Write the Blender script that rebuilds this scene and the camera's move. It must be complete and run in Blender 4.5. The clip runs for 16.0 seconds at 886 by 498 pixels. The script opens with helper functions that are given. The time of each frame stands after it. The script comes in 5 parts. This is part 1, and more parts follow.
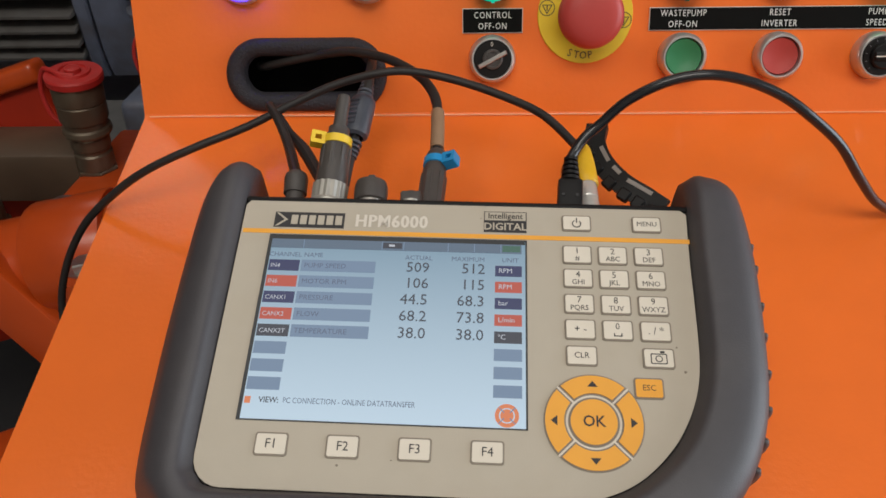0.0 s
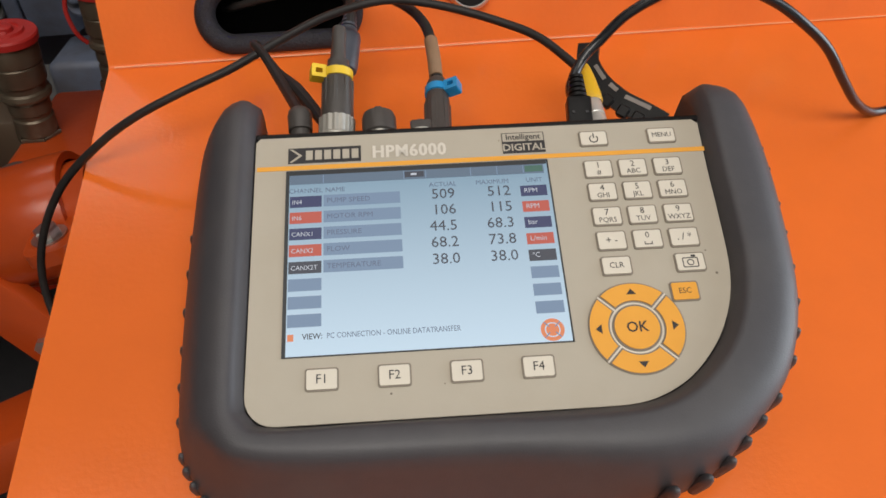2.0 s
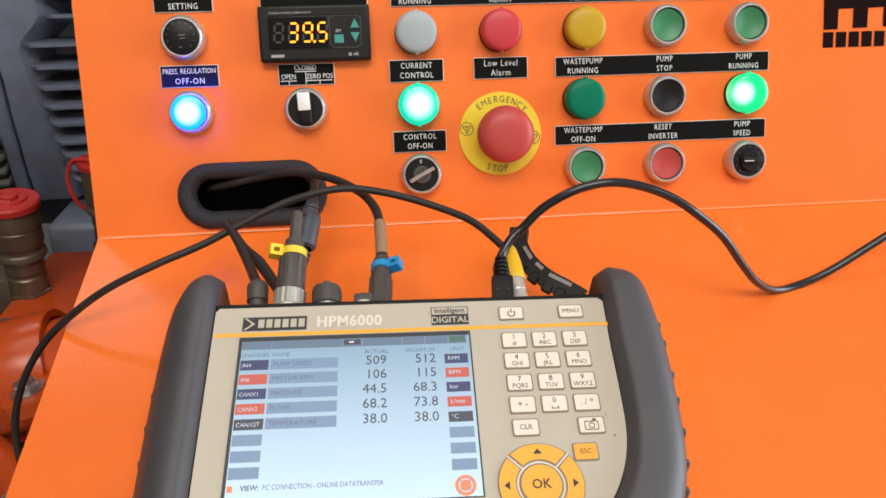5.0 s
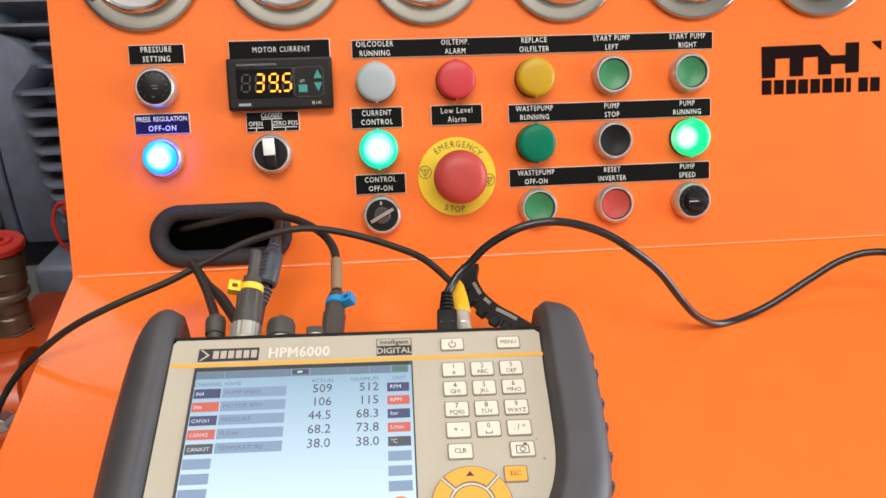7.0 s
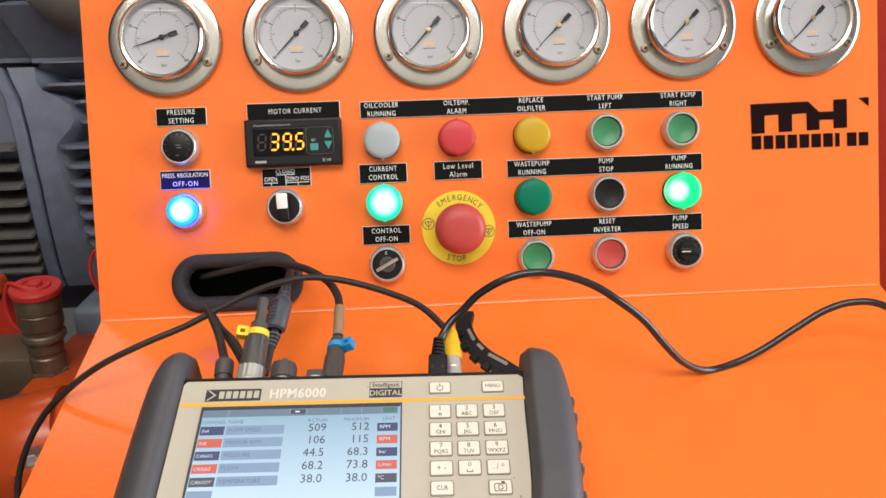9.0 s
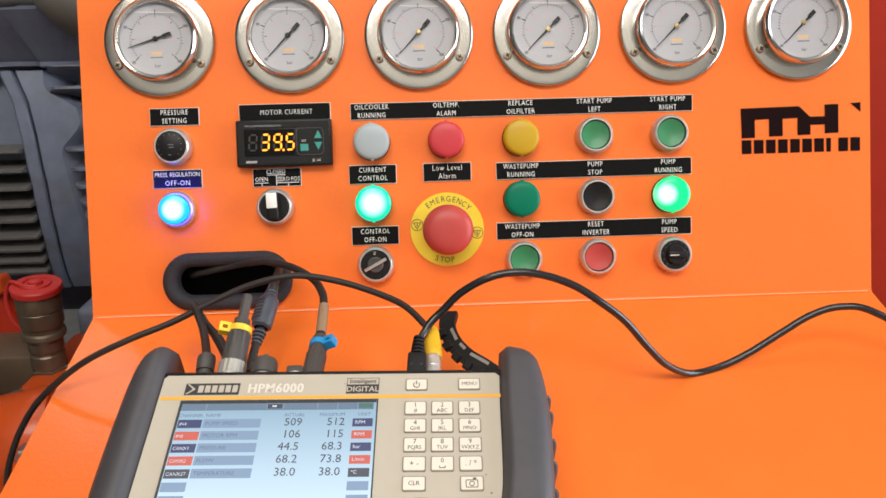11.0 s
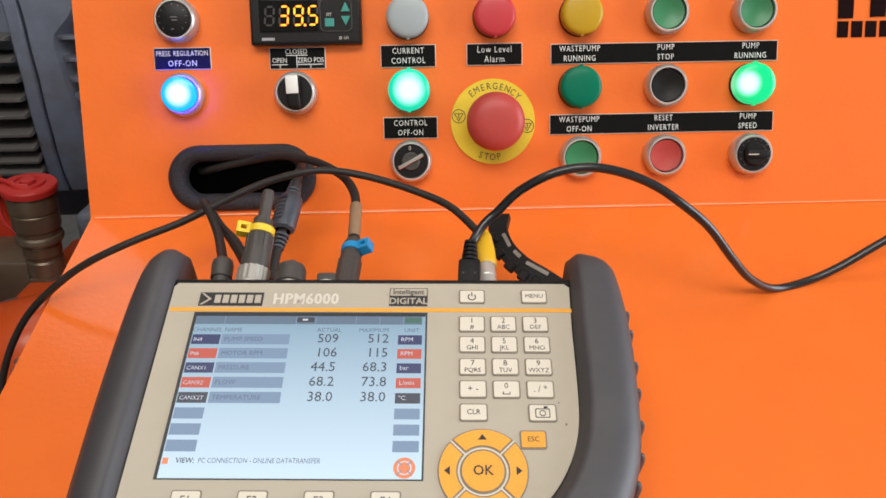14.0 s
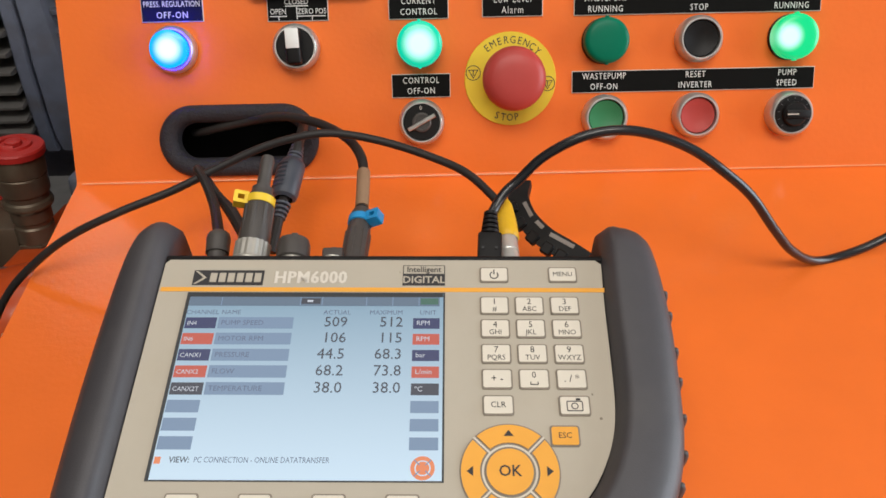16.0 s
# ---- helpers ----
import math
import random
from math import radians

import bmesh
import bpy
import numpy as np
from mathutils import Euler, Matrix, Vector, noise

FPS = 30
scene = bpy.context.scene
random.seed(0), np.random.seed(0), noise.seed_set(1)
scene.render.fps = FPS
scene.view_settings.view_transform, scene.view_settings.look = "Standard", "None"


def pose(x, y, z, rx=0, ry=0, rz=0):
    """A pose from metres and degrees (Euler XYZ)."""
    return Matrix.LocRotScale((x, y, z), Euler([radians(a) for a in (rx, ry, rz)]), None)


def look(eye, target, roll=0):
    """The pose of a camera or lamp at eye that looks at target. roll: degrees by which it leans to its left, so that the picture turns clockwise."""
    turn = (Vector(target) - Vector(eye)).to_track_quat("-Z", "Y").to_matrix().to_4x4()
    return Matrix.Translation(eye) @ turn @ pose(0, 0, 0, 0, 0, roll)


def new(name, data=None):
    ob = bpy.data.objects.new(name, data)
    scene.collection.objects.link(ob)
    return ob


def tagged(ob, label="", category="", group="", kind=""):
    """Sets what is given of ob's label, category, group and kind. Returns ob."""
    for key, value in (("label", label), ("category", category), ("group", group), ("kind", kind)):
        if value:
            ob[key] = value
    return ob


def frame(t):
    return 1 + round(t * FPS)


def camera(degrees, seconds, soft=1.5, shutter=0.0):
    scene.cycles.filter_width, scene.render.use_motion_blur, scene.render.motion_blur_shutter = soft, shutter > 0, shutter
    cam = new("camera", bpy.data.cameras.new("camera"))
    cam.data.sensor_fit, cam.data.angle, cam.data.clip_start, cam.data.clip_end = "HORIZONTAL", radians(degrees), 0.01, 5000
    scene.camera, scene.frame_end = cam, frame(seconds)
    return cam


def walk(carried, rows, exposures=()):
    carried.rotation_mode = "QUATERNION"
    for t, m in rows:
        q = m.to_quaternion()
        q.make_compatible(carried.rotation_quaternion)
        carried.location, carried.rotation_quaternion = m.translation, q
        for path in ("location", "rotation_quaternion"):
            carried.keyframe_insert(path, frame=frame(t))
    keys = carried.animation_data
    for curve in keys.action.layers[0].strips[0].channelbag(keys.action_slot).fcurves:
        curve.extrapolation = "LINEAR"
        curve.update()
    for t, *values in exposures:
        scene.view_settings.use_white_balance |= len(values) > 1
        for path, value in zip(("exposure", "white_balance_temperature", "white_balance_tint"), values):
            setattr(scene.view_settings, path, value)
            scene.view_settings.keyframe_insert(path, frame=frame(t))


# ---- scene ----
# ---- camera ----
cam = camera(59.16, 16.0, soft=1.6, shutter=0.0)
ROWS = [
    (0.0, -0.0018, -0.4757, 1.1973, 57.77, 0.82, 0.95),
    (0.5, -0.0264, -0.4862, 1.1907, 56.19, 1.91, -3.47),
    (1.0, -0.0566, -0.4703, 1.1884, 54.92, 1.95, -5.56),
    (1.5, -0.0520, -0.4721, 1.1894, 54.07, 1.71, -5.98),
    (2.0, -0.0455, -0.4787, 1.1873, 54.16, 1.62, -6.14),
    (2.5, -0.0402, -0.4796, 1.1856, 54.15, 1.35, -6.23),
    (3.0, -0.0344, -0.4795, 1.1862, 55.45, 0.86, -5.96),
    (3.5, -0.0319, -0.4855, 1.1920, 57.99, 0.59, -5.97),
    (4.0, -0.0288, -0.4951, 1.2016, 60.96, 0.64, -5.99),
    (4.5, -0.0251, -0.5085, 1.2116, 63.58, 0.45, -6.09),
    (7.0, 0.0068, -0.5493, 1.2245, 68.59, 0.70, -6.21),
    (7.5, 0.0145, -0.5569, 1.2283, 69.16, 0.94, -5.65),
    (8.0, 0.0240, -0.5632, 1.2317, 70.01, 1.12, -5.03),
    (8.5, 0.0290, -0.5744, 1.2378, 70.82, 1.39, -4.20),
    (9.0, 0.0328, -0.5813, 1.2402, 71.72, 1.50, -3.48),
    (11.5, 0.0563, -0.5879, 1.2287, 72.47, 1.12, -1.92),
    (12.0, 0.0500, -0.5769, 1.2185, 71.15, 0.79, -1.77),
    (12.5, 0.0372, -0.5556, 1.2081, 69.54, 0.64, -1.80),
    (13.0, 0.0311, -0.5433, 1.2057, 68.50, 0.64, -1.78),
    (13.5, 0.0285, -0.5332, 1.2034, 67.58, 0.67, -1.76),
    (14.0, 0.0273, -0.5202, 1.1993, 66.24, 0.71, -1.74),
    (14.5, 0.0253, -0.5049, 1.1910, 64.88, 0.74, -1.75),
    (15.0, 0.0231, -0.4899, 1.1844, 63.47, 0.78, -1.68),
    (15.5, 0.0185, -0.4825, 1.1847, 63.13, 0.75, -1.72),
    (16.0, 0.0201, -0.4826, 1.1907, 63.11, 0.80, -1.73),
]
EXPOSURES = [(0.0, -0.56), (0.5, -0.24), (1.0, -0.42), (1.5, -0.42), (2.5, -0.42), (3.0, -0.42), (3.5, -0.40), (4.0, -0.38), (4.5, -0.09), (7.0, 0.15), (9.0, 0.15), (12.5, 0.08), (14.0, -0.09), (14.5, -0.14), (16.0, -0.27)]
walk(cam, [(t, pose(x, y, z, rx, ry, rz)) for t, x, y, z, rx, ry, rz in ROWS], EXPOSURES)

# ---- world and light: a workshop with an open side doorway, roof lights and an added front light ----
world = bpy.data.worlds.new("workshop_sky")
scene.world = world
world.use_nodes = True
wn = world.node_tree
sky = wn.nodes.new("ShaderNodeTexSky")
sky.sky_type = "NISHITA"
sky.sun_disc = False
sky.sun_elevation, sky.sun_rotation = radians(40), radians(200)
wn.links.new(sky.outputs[0], wn.nodes["Background"].inputs[0])
wn.nodes["Background"].inputs[1].default_value = 0.10


def area(name, eye, target, w, h, watts, colour):
    lamp = bpy.data.lights.new(name, "AREA")
    lamp.shape, lamp.size, lamp.size_y, lamp.energy, lamp.color = "RECTANGLE", w, h, watts, colour
    ob = new(name, lamp)
    ob.matrix_world = look(eye, target)
    return ob


area("side_door_daylight", (4.2, -0.9, 1.7), (0.0, -0.4, 1.1), 3.4, 2.8, 232, (0.84, 0.92, 1.0))
# Unseen lamp added high at the front to brighten the sloping panel.
area("added_front_light", (0.0, -3.1, 4.1), (0.0, -2.6, 0), 3.6, 1.6, 188, (1.0, 0.95, 0.88))
area("roof_light_middle", (-0.2, -0.4, 4.1), (-0.2, -0.4, 0), 3.2, 1.2, 30, (1.0, 0.95, 0.88))
area("roof_light_back", (-1.5, 1.85, 4.1), (-1.5, 1.85, 0), 0.8, 0.6, 9, (1.0, 0.97, 0.93))


# ---- materials ----
def mat(name, colour, rough=0.5, metal=0.0, vary=0.08, grain=60.0, bump=0.0, bump_scale=400.0, coat=0.0, stain=0.0, stain_colour=None, stain_scale=9.0, spec=0.5):
    """A surface with two scales of variation in colour and gloss, and fine relief. Scales are per metre."""
    m = bpy.data.materials.new(name)
    m.use_nodes = True
    n, l = m.node_tree.nodes, m.node_tree.links
    b = n["Principled BSDF"]
    b.inputs["Metallic"].default_value = metal
    b.inputs["Specular IOR Level"].default_value = spec
    b.inputs["Coat Weight"].default_value = coat
    b.inputs["Coat Roughness"].default_value = 0.15
    co = n.new("ShaderNodeTexCoord")
    fine = n.new("ShaderNodeTexNoise")
    fine.inputs["Scale"].default_value, fine.inputs["Detail"].default_value = grain, 5
    l.new(co.outputs["Object"], fine.inputs["Vector"])
    big = n.new("ShaderNodeTexNoise")
    big.inputs["Scale"].default_value, big.inputs["Detail"].default_value = stain_scale, 4
    l.new(co.outputs["Object"], big.inputs["Vector"])
    mix = n.new("ShaderNodeMix")
    mix.data_type = "RGBA"
    c = [max(0.0, v * (1 - vary)) for v in colour] + [1]
    d = [min(1.0, v * (1 + vary)) for v in colour] + [1]
    mix.inputs["A"].default_value, mix.inputs["B"].default_value = c, d
    l.new(fine.outputs["Fac"], mix.inputs["Factor"])
    out = mix.outputs["Result"]
    if stain > 0:
        ramp = n.new("ShaderNodeMapRange")
        ramp.inputs["From Min"].default_value, ramp.inputs["From Max"].default_value = 0.52, 0.75
        ramp.inputs["To Max"].default_value = stain
        l.new(big.outputs["Fac"], ramp.inputs["Value"])
        mix2 = n.new("ShaderNodeMix")
        mix2.data_type = "RGBA"
        mix2.inputs["B"].default_value = list(stain_colour or [v * 0.5 for v in colour]) + [1]
        l.new(ramp.outputs["Result"], mix2.inputs["Factor"])
        l.new(out, mix2.inputs["A"])
        out = mix2.outputs["Result"]
    l.new(out, b.inputs["Base Color"])
    r = n.new("ShaderNodeMapRange")
    r.inputs["To Min"].default_value, r.inputs["To Max"].default_value = max(0.02, rough * 0.82), min(1, rough * 1.18)
    l.new(big.outputs["Fac"], r.inputs["Value"])
    l.new(r.outputs["Result"], b.inputs["Roughness"])
    if bump > 0:
        rel = n.new("ShaderNodeTexNoise")
        rel.inputs["Scale"].default_value, rel.inputs["Detail"].default_value = bump_scale, 3
        l.new(co.outputs["Object"], rel.inputs["Vector"])
        bp = n.new("ShaderNodeBump")
        bp.inputs["Strength"].default_value, bp.inputs["Distance"].default_value = bump, 0.001
        l.new(rel.outputs["Fac"], bp.inputs["Height"])
        l.new(bp.outputs["Normal"], b.inputs["Normal"])
        l.new(bp.outputs["Normal"], b.inputs["Coat Normal"])
    return m


def glow(name, colour, strength, centre=None, radius=0.012, base=0.5):
    """Something that gives off light; with a centre colour, brighter over its lamp in the middle."""
    m = bpy.data.materials.new(name)
    m.use_nodes = True
    n, l = m.node_tree.nodes, m.node_tree.links
    b = n["Principled BSDF"]
    b.inputs["Base Color"].default_value = [v * base for v in colour] + [1]
    b.inputs["Roughness"].default_value = 0.25
    b.inputs["Emission Color"].default_value = (*colour, 1)
    b.inputs["Emission Strength"].default_value = strength
    if centre:
        co = n.new("ShaderNodeTexCoord")
        mp = n.new("ShaderNodeMapping")
        mp.inputs["Scale"].default_value = (1 / radius, 1 / radius, 0)
        gr = n.new("ShaderNodeTexGradient")
        gr.gradient_type = "SPHERICAL"
        l.new(co.outputs["Object"], mp.inputs["Vector"])
        l.new(mp.outputs["Vector"], gr.inputs["Vector"])
        mix = n.new("ShaderNodeMix")
        mix.data_type = "RGBA"
        mix.inputs["A"].default_value, mix.inputs["B"].default_value = (*colour, 1), (*centre, 1)
        sm = n.new("ShaderNodeMapRange")
        sm.interpolation_type = "SMOOTHSTEP"
        sm.inputs["From Min"].default_value, sm.inputs["From Max"].default_value = 0.22, 0.72
        l.new(gr.outputs["Fac"], sm.inputs["Value"])
        l.new(sm.outputs["Result"], mix.inputs["Factor"])
        l.new(mix.outputs["Result"], b.inputs["Emission Color"])
    return m


ORANGE = mat("orange_powder_coat", (0.82, 0.163, 0.022), 0.42, vary=0.05, grain=35, bump=0.13, bump_scale=300, coat=0.30, spec=0.20, stain=0.12, stain_colour=(0.62, 0.12, 0.02), stain_scale=6)
# Stained machine orange, its base darkened for the shade beside and below the console.
ORANGE_SHADED = mat("orange_machine_paint_shaded", (0.44, 0.058, 0.008), 0.30, vary=0.12, grain=30, bump=0.12, bump_scale=200, coat=0.15, spec=0.35, stain=0.45, stain_colour=(0.22, 0.026, 0.005), stain_scale=14)
RUBBER = mat("grey_moulded_rubber", (0.056, 0.052, 0.057), 0.48, vary=0.10, grain=160, bump=0.12, bump_scale=1500, stain=0.25, stain_colour=(0.10, 0.09, 0.085), stain_scale=25)
BLACK = mat("black_plastic", (0.010, 0.0092, 0.0092), 0.40, spec=0.20, vary=0.15, grain=200, bump=0.05, bump_scale=1800)
BLACK_SOFT = mat("black_cable_jacket", (0.022, 0.0185, 0.0175), 0.50, spec=0.28, vary=0.2, grain=120, bump=0.08, bump_scale=900, stain=0.25, stain_colour=(0.05, 0.045, 0.04), stain_scale=40)
GREY_PLASTIC = mat("dark_grey_plastic", (0.064, 0.056, 0.051), 0.42, spec=0.4, vary=0.12, grain=200, bump=0.05, bump_scale=1500)
BLUE_GREY = mat("blue_grey_moulding", (0.058, 0.064, 0.082), 0.45, vary=0.1, grain=200, bump=0.05, bump_scale=1500)
FOAM = mat("black_foam_edging", (0.021, 0.018, 0.022), 0.70, vary=0.8, grain=900, bump=0.9, bump_scale=850, spec=0.4)
BEIGE = mat("beige_keypad_foil", (0.44, 0.39, 0.312), 0.42, vary=0.03, grain=90, bump=0.04, bump_scale=1600, stain=0.16, stain_colour=(0.36, 0.29, 0.20), stain_scale=38)
CREAM = mat("cream_key_foil", (0.68, 0.62, 0.52), 0.4, vary=0.03, grain=120, bump=0.03, bump_scale=1600)
KEY_EDGE = mat("brown_grey_key_outline", (0.22, 0.185, 0.145), 0.5, vary=0.08, grain=200)
AMBER = mat("amber_key_foil", (0.80, 0.36, 0.035), 0.42, vary=0.04, grain=120, bump=0.03, bump_scale=1500)
INK = mat("dark_printed_ink", (0.022, 0.020, 0.022), 0.5, vary=0.1, grain=200)
LIGHT_INK = mat("light_printed_ink", (0.66, 0.61, 0.53), 0.5, vary=0.04, grain=200)
STEEL = mat("polished_steel", (0.62, 0.59, 0.54), 0.16, 1.0, vary=0.06, grain=80, bump=0.02, bump_scale=700)
FLANGE = mat("satin_steel_flange", (0.50, 0.48, 0.44), 0.21, 1.0, vary=0.07, grain=60, bump=0.02, bump_scale=900)
SATIN = mat("satin_grey_bezel", (0.58, 0.56, 0.54), 0.33, 0.75, vary=0.08, grain=200, bump=0.03, bump_scale=1200)
BRUSHED = mat("satin_metal_bezel", (0.52, 0.50, 0.48), 0.34, 1.0, vary=0.08, grain=200, bump=0.03, bump_scale=1200)
NICKEL = mat("grey_coupling_nut", (0.37, 0.35, 0.31), 0.40, 0.35, vary=0.1, grain=150, bump=0.05, bump_scale=900)
DIAL = mat("white_gauge_dial", (0.35, 0.34, 0.35), 0.5, spec=0.3, vary=0.03, grain=80)
PLATE = mat("black_engraved_plate", (0.0065, 0.0065, 0.006), 0.5, spec=0.05, vary=0.15, grain=150, bump=0.03, bump_scale=900)
PLATE_BLUE = mat("blue_engraved_plate", (0.007, 0.007, 0.040), 0.45, spec=0.08, vary=0.1, grain=150, bump=0.03, bump_scale=900)
PLATE_EDGE = mat("pale_plate_core", (0.62, 0.58, 0.52), 0.5, vary=0.05, grain=150)
WHITE_TEXT = mat("white_engraving", (0.76, 0.75, 0.72), 0.6, vary=0.05, grain=200)
GREEN_CAP = mat("green_button_plastic", (0.030, 0.195, 0.075), 0.38, vary=0.06, grain=150, bump=0.03, bump_scale=900)
RED_CAP = mat("red_button_plastic", (0.43, 0.055, 0.046), 0.40, spec=0.30, vary=0.06, grain=150, bump=0.03, bump_scale=900)
RED_LENS = mat("red_lamp_lens", (0.50, 0.040, 0.048), 0.35, spec=0.3, vary=0.05, grain=90)
YELLOW_LENS = mat("yellow_lamp_lens", (0.47, 0.285, 0.012), 0.35, spec=0.3, vary=0.05, grain=90)
GREEN_LENS = mat("dark_green_lamp_lens", (0.001, 0.150, 0.082), 0.32, spec=0.16, vary=0.06, grain=90)
CLEAR_LENS = mat("milky_lamp_lens", (0.33, 0.37, 0.38), 0.35, spec=0.3, vary=0.04, grain=90)
YELLOW_DISC = mat("yellow_warning_disc", (0.76, 0.54, 0.022), 0.42, vary=0.05, grain=100, stain=0.15, stain_scale=60)
YELLOW_TIE = mat("yellow_nylon", (0.78, 0.52, 0.03), 0.42, vary=0.08, grain=150)
BLUE_TIE = mat("blue_nylon", (0.015, 0.26, 0.56), 0.4, vary=0.08, grain=150)
SLEEVE = mat("brown_heatshrink_sleeve", (0.27, 0.165, 0.095), 0.5, vary=0.15, grain=150, bump=0.06, bump_scale=700)
YELLOW_BOOT = mat("yellow_plug_boot", (0.70, 0.40, 0.015), 0.42, vary=0.12, grain=150, stain=0.3, stain_colour=(0.35, 0.2, 0.03), stain_scale=90)
CAP_RED = mat("red_dust_cap_rubber", (0.42, 0.022, 0.018), 0.45, vary=0.12, grain=90, bump=0.08, bump_scale=500, stain=0.3, stain_scale=60)
BRASS_OLD = mat("tarnished_coupling_metal", (0.13, 0.102, 0.070), 0.38, 0.55, vary=0.25, grain=70, bump=0.1, bump_scale=300, stain=0.5, stain_colour=(0.06, 0.05, 0.04), stain_scale=35)
MOTOR_PAINT = mat("blue_grey_motor_paint", (0.125, 0.145, 0.20), 0.36, vary=0.3, grain=45, bump=0.25, bump_scale=140, stain=0.75, stain_colour=(0.085, 0.075, 0.07), stain_scale=16)
MOTOR_GRIME = mat("grimy_brown_motor_paint", (0.10, 0.096, 0.092), 0.45, vary=0.3, grain=45, bump=0.3, bump_scale=140, stain=0.7, stain_colour=(0.045, 0.036, 0.028), stain_scale=18)
DUSTY = mat("dusty_grey_metal", (0.15, 0.14, 0.12), 0.6, vary=0.2, grain=30, bump=0.2, bump_scale=150, stain=0.5, stain_scale=10)
CONCRETE = mat("workshop_concrete", (0.16, 0.15, 0.14), 0.75, vary=0.25, grain=14, bump=0.4, bump_scale=60, stain=0.5, stain_scale=1.5)
WALL = mat("painted_workshop_wall", (0.27, 0.26, 0.25), 0.8, vary=0.08, grain=5, bump=0.2, bump_scale=40, stain=0.3, stain_scale=1.2)
WALL_DARK = mat("dark_low_bounce_wall", (0.09, 0.085, 0.08), 0.8, vary=0.15, grain=5, bump=0.2, bump_scale=40, stain=0.4, stain_scale=1.2)
WALL_PALE = mat("pale_reflector_wall", (0.44, 0.42, 0.38), 0.8, vary=0.08, grain=5, bump=0.2, bump_scale=40, stain=0.3, stain_scale=1.2)
# Viewing-angle fade painted into the emission: pale at the foot, darker above.
SCREEN_BG = glow("lcd_pale_blue_painted_fade", (0.60, 0.75, 0.92), 1.0, base=0.06)
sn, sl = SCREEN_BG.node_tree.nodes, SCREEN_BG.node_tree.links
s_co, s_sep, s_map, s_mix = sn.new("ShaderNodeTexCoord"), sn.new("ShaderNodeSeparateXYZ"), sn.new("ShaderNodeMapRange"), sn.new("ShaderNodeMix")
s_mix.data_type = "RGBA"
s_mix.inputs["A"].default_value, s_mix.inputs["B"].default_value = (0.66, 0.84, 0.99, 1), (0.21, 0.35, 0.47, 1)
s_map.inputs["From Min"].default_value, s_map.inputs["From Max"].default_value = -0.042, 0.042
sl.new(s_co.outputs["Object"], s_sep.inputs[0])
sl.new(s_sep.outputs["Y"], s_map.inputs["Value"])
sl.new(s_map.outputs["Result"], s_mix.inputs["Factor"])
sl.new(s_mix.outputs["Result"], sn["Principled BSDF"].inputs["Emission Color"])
SCREEN_BAR = glow("lcd_grey_blue", (0.205, 0.30, 0.445), 1.0, base=0.06)
SCREEN_TOP = glow("lcd_slate", (0.13, 0.19, 0.27), 1.0, base=0.06)
SCREEN_NAVY = glow("lcd_navy", (0.032, 0.042, 0.135), 1.0, base=0.06)
SCREEN_RED = glow("lcd_red", (0.58, 0.10, 0.066), 1.0, base=0.06)
SCREEN_INK = glow("lcd_dark_figures", (0.050, 0.056, 0.080), 1.0, base=0.06)
SCREEN_FAINT = glow("lcd_faint_words", (0.13, 0.17, 0.26), 1.0, base=0.06)
SCREEN_WHITE = glow("lcd_white_words", (0.62, 0.66, 0.74), 1.0, base=0.06)
SCREEN_ORANGE = glow("lcd_orange", (0.86, 0.26, 0.11), 1.0, base=0.06)
SCREEN_GREEN = glow("lcd_dull_green", (0.06, 0.16, 0.12), 1.0, base=0.06)
SCREEN_EDGE = mat("black_lcd_edge", (0.015, 0.018, 0.022), 0.3, vary=0.1)
LED_AMBER = glow("amber_segment", (1.0, 0.32, 0.02), 2.6)
LED_OFF = mat("unlit_segment", (0.035, 0.025, 0.022), 0.4)
LED_GREEN = glow("lit_green_lens", (0.0, 0.46, 0.16), 1.0, (0.66, 1.0, 0.95), 0.0132)
LED_TEAL = glow("lit_blue_green_lens", (0.0, 0.44, 0.27), 1.5, (0.66, 1.0, 0.98), 0.0160)
LED_GREEN.node_tree.nodes["Mapping"].inputs["Location"].default_value = (0.42, 0.0, 0.0)   # its lamp sits off centre
LED_GREEN.node_tree.nodes["Principled BSDF"].inputs["Emission Strength"].default_value = 1.5
LED_BLUE = glow("lit_blue_lens", (0.0, 0.34, 1.0), 1.4, (0.85, 1.0, 1.0), 0.0132)
CABLE_GLOSS = mat("glossy_black_cable_jacket", (0.014, 0.014, 0.016), 0.24, vary=0.1, grain=120)
PRINT_RED = mat("thin_red_print", (0.48, 0.13, 0.16), 0.5)
SCREW_DULL = mat("dull_screw_metal", (0.30, 0.25, 0.19), 0.42, 0.8, vary=0.25, grain=400)
PRINT_DARK = mat("dark_grey_print", (0.13, 0.12, 0.13), 0.5)
PRINT_PINK = mat("faint_pink_print", (0.40, 0.30, 0.31), 0.5)
PRINT_GREY = mat("faint_grey_print", (0.33, 0.32, 0.32), 0.5)
PRINT_ORANGE = mat("orange_print", (0.60, 0.35, 0.13), 0.5)
BROWN_STEEL = mat("brown_oiled_steel", (0.11, 0.075, 0.048), 0.45, 0.2, vary=0.25, grain=40, bump=0.1, bump_scale=200, stain=0.4, stain_scale=20)
PLUG_METAL = mat("bright_plug_shell", (0.62, 0.60, 0.56), 0.30, 0.45, vary=0.08, grain=200, bump=0.03, bump_scale=900)
STRAP_WEB = mat("pale_grey_strap_web", (0.25, 0.215, 0.19), 0.5, vary=0.15, grain=200)
BRASS = mat("brass_hub", (0.42, 0.31, 0.14), 0.3, 0.9)
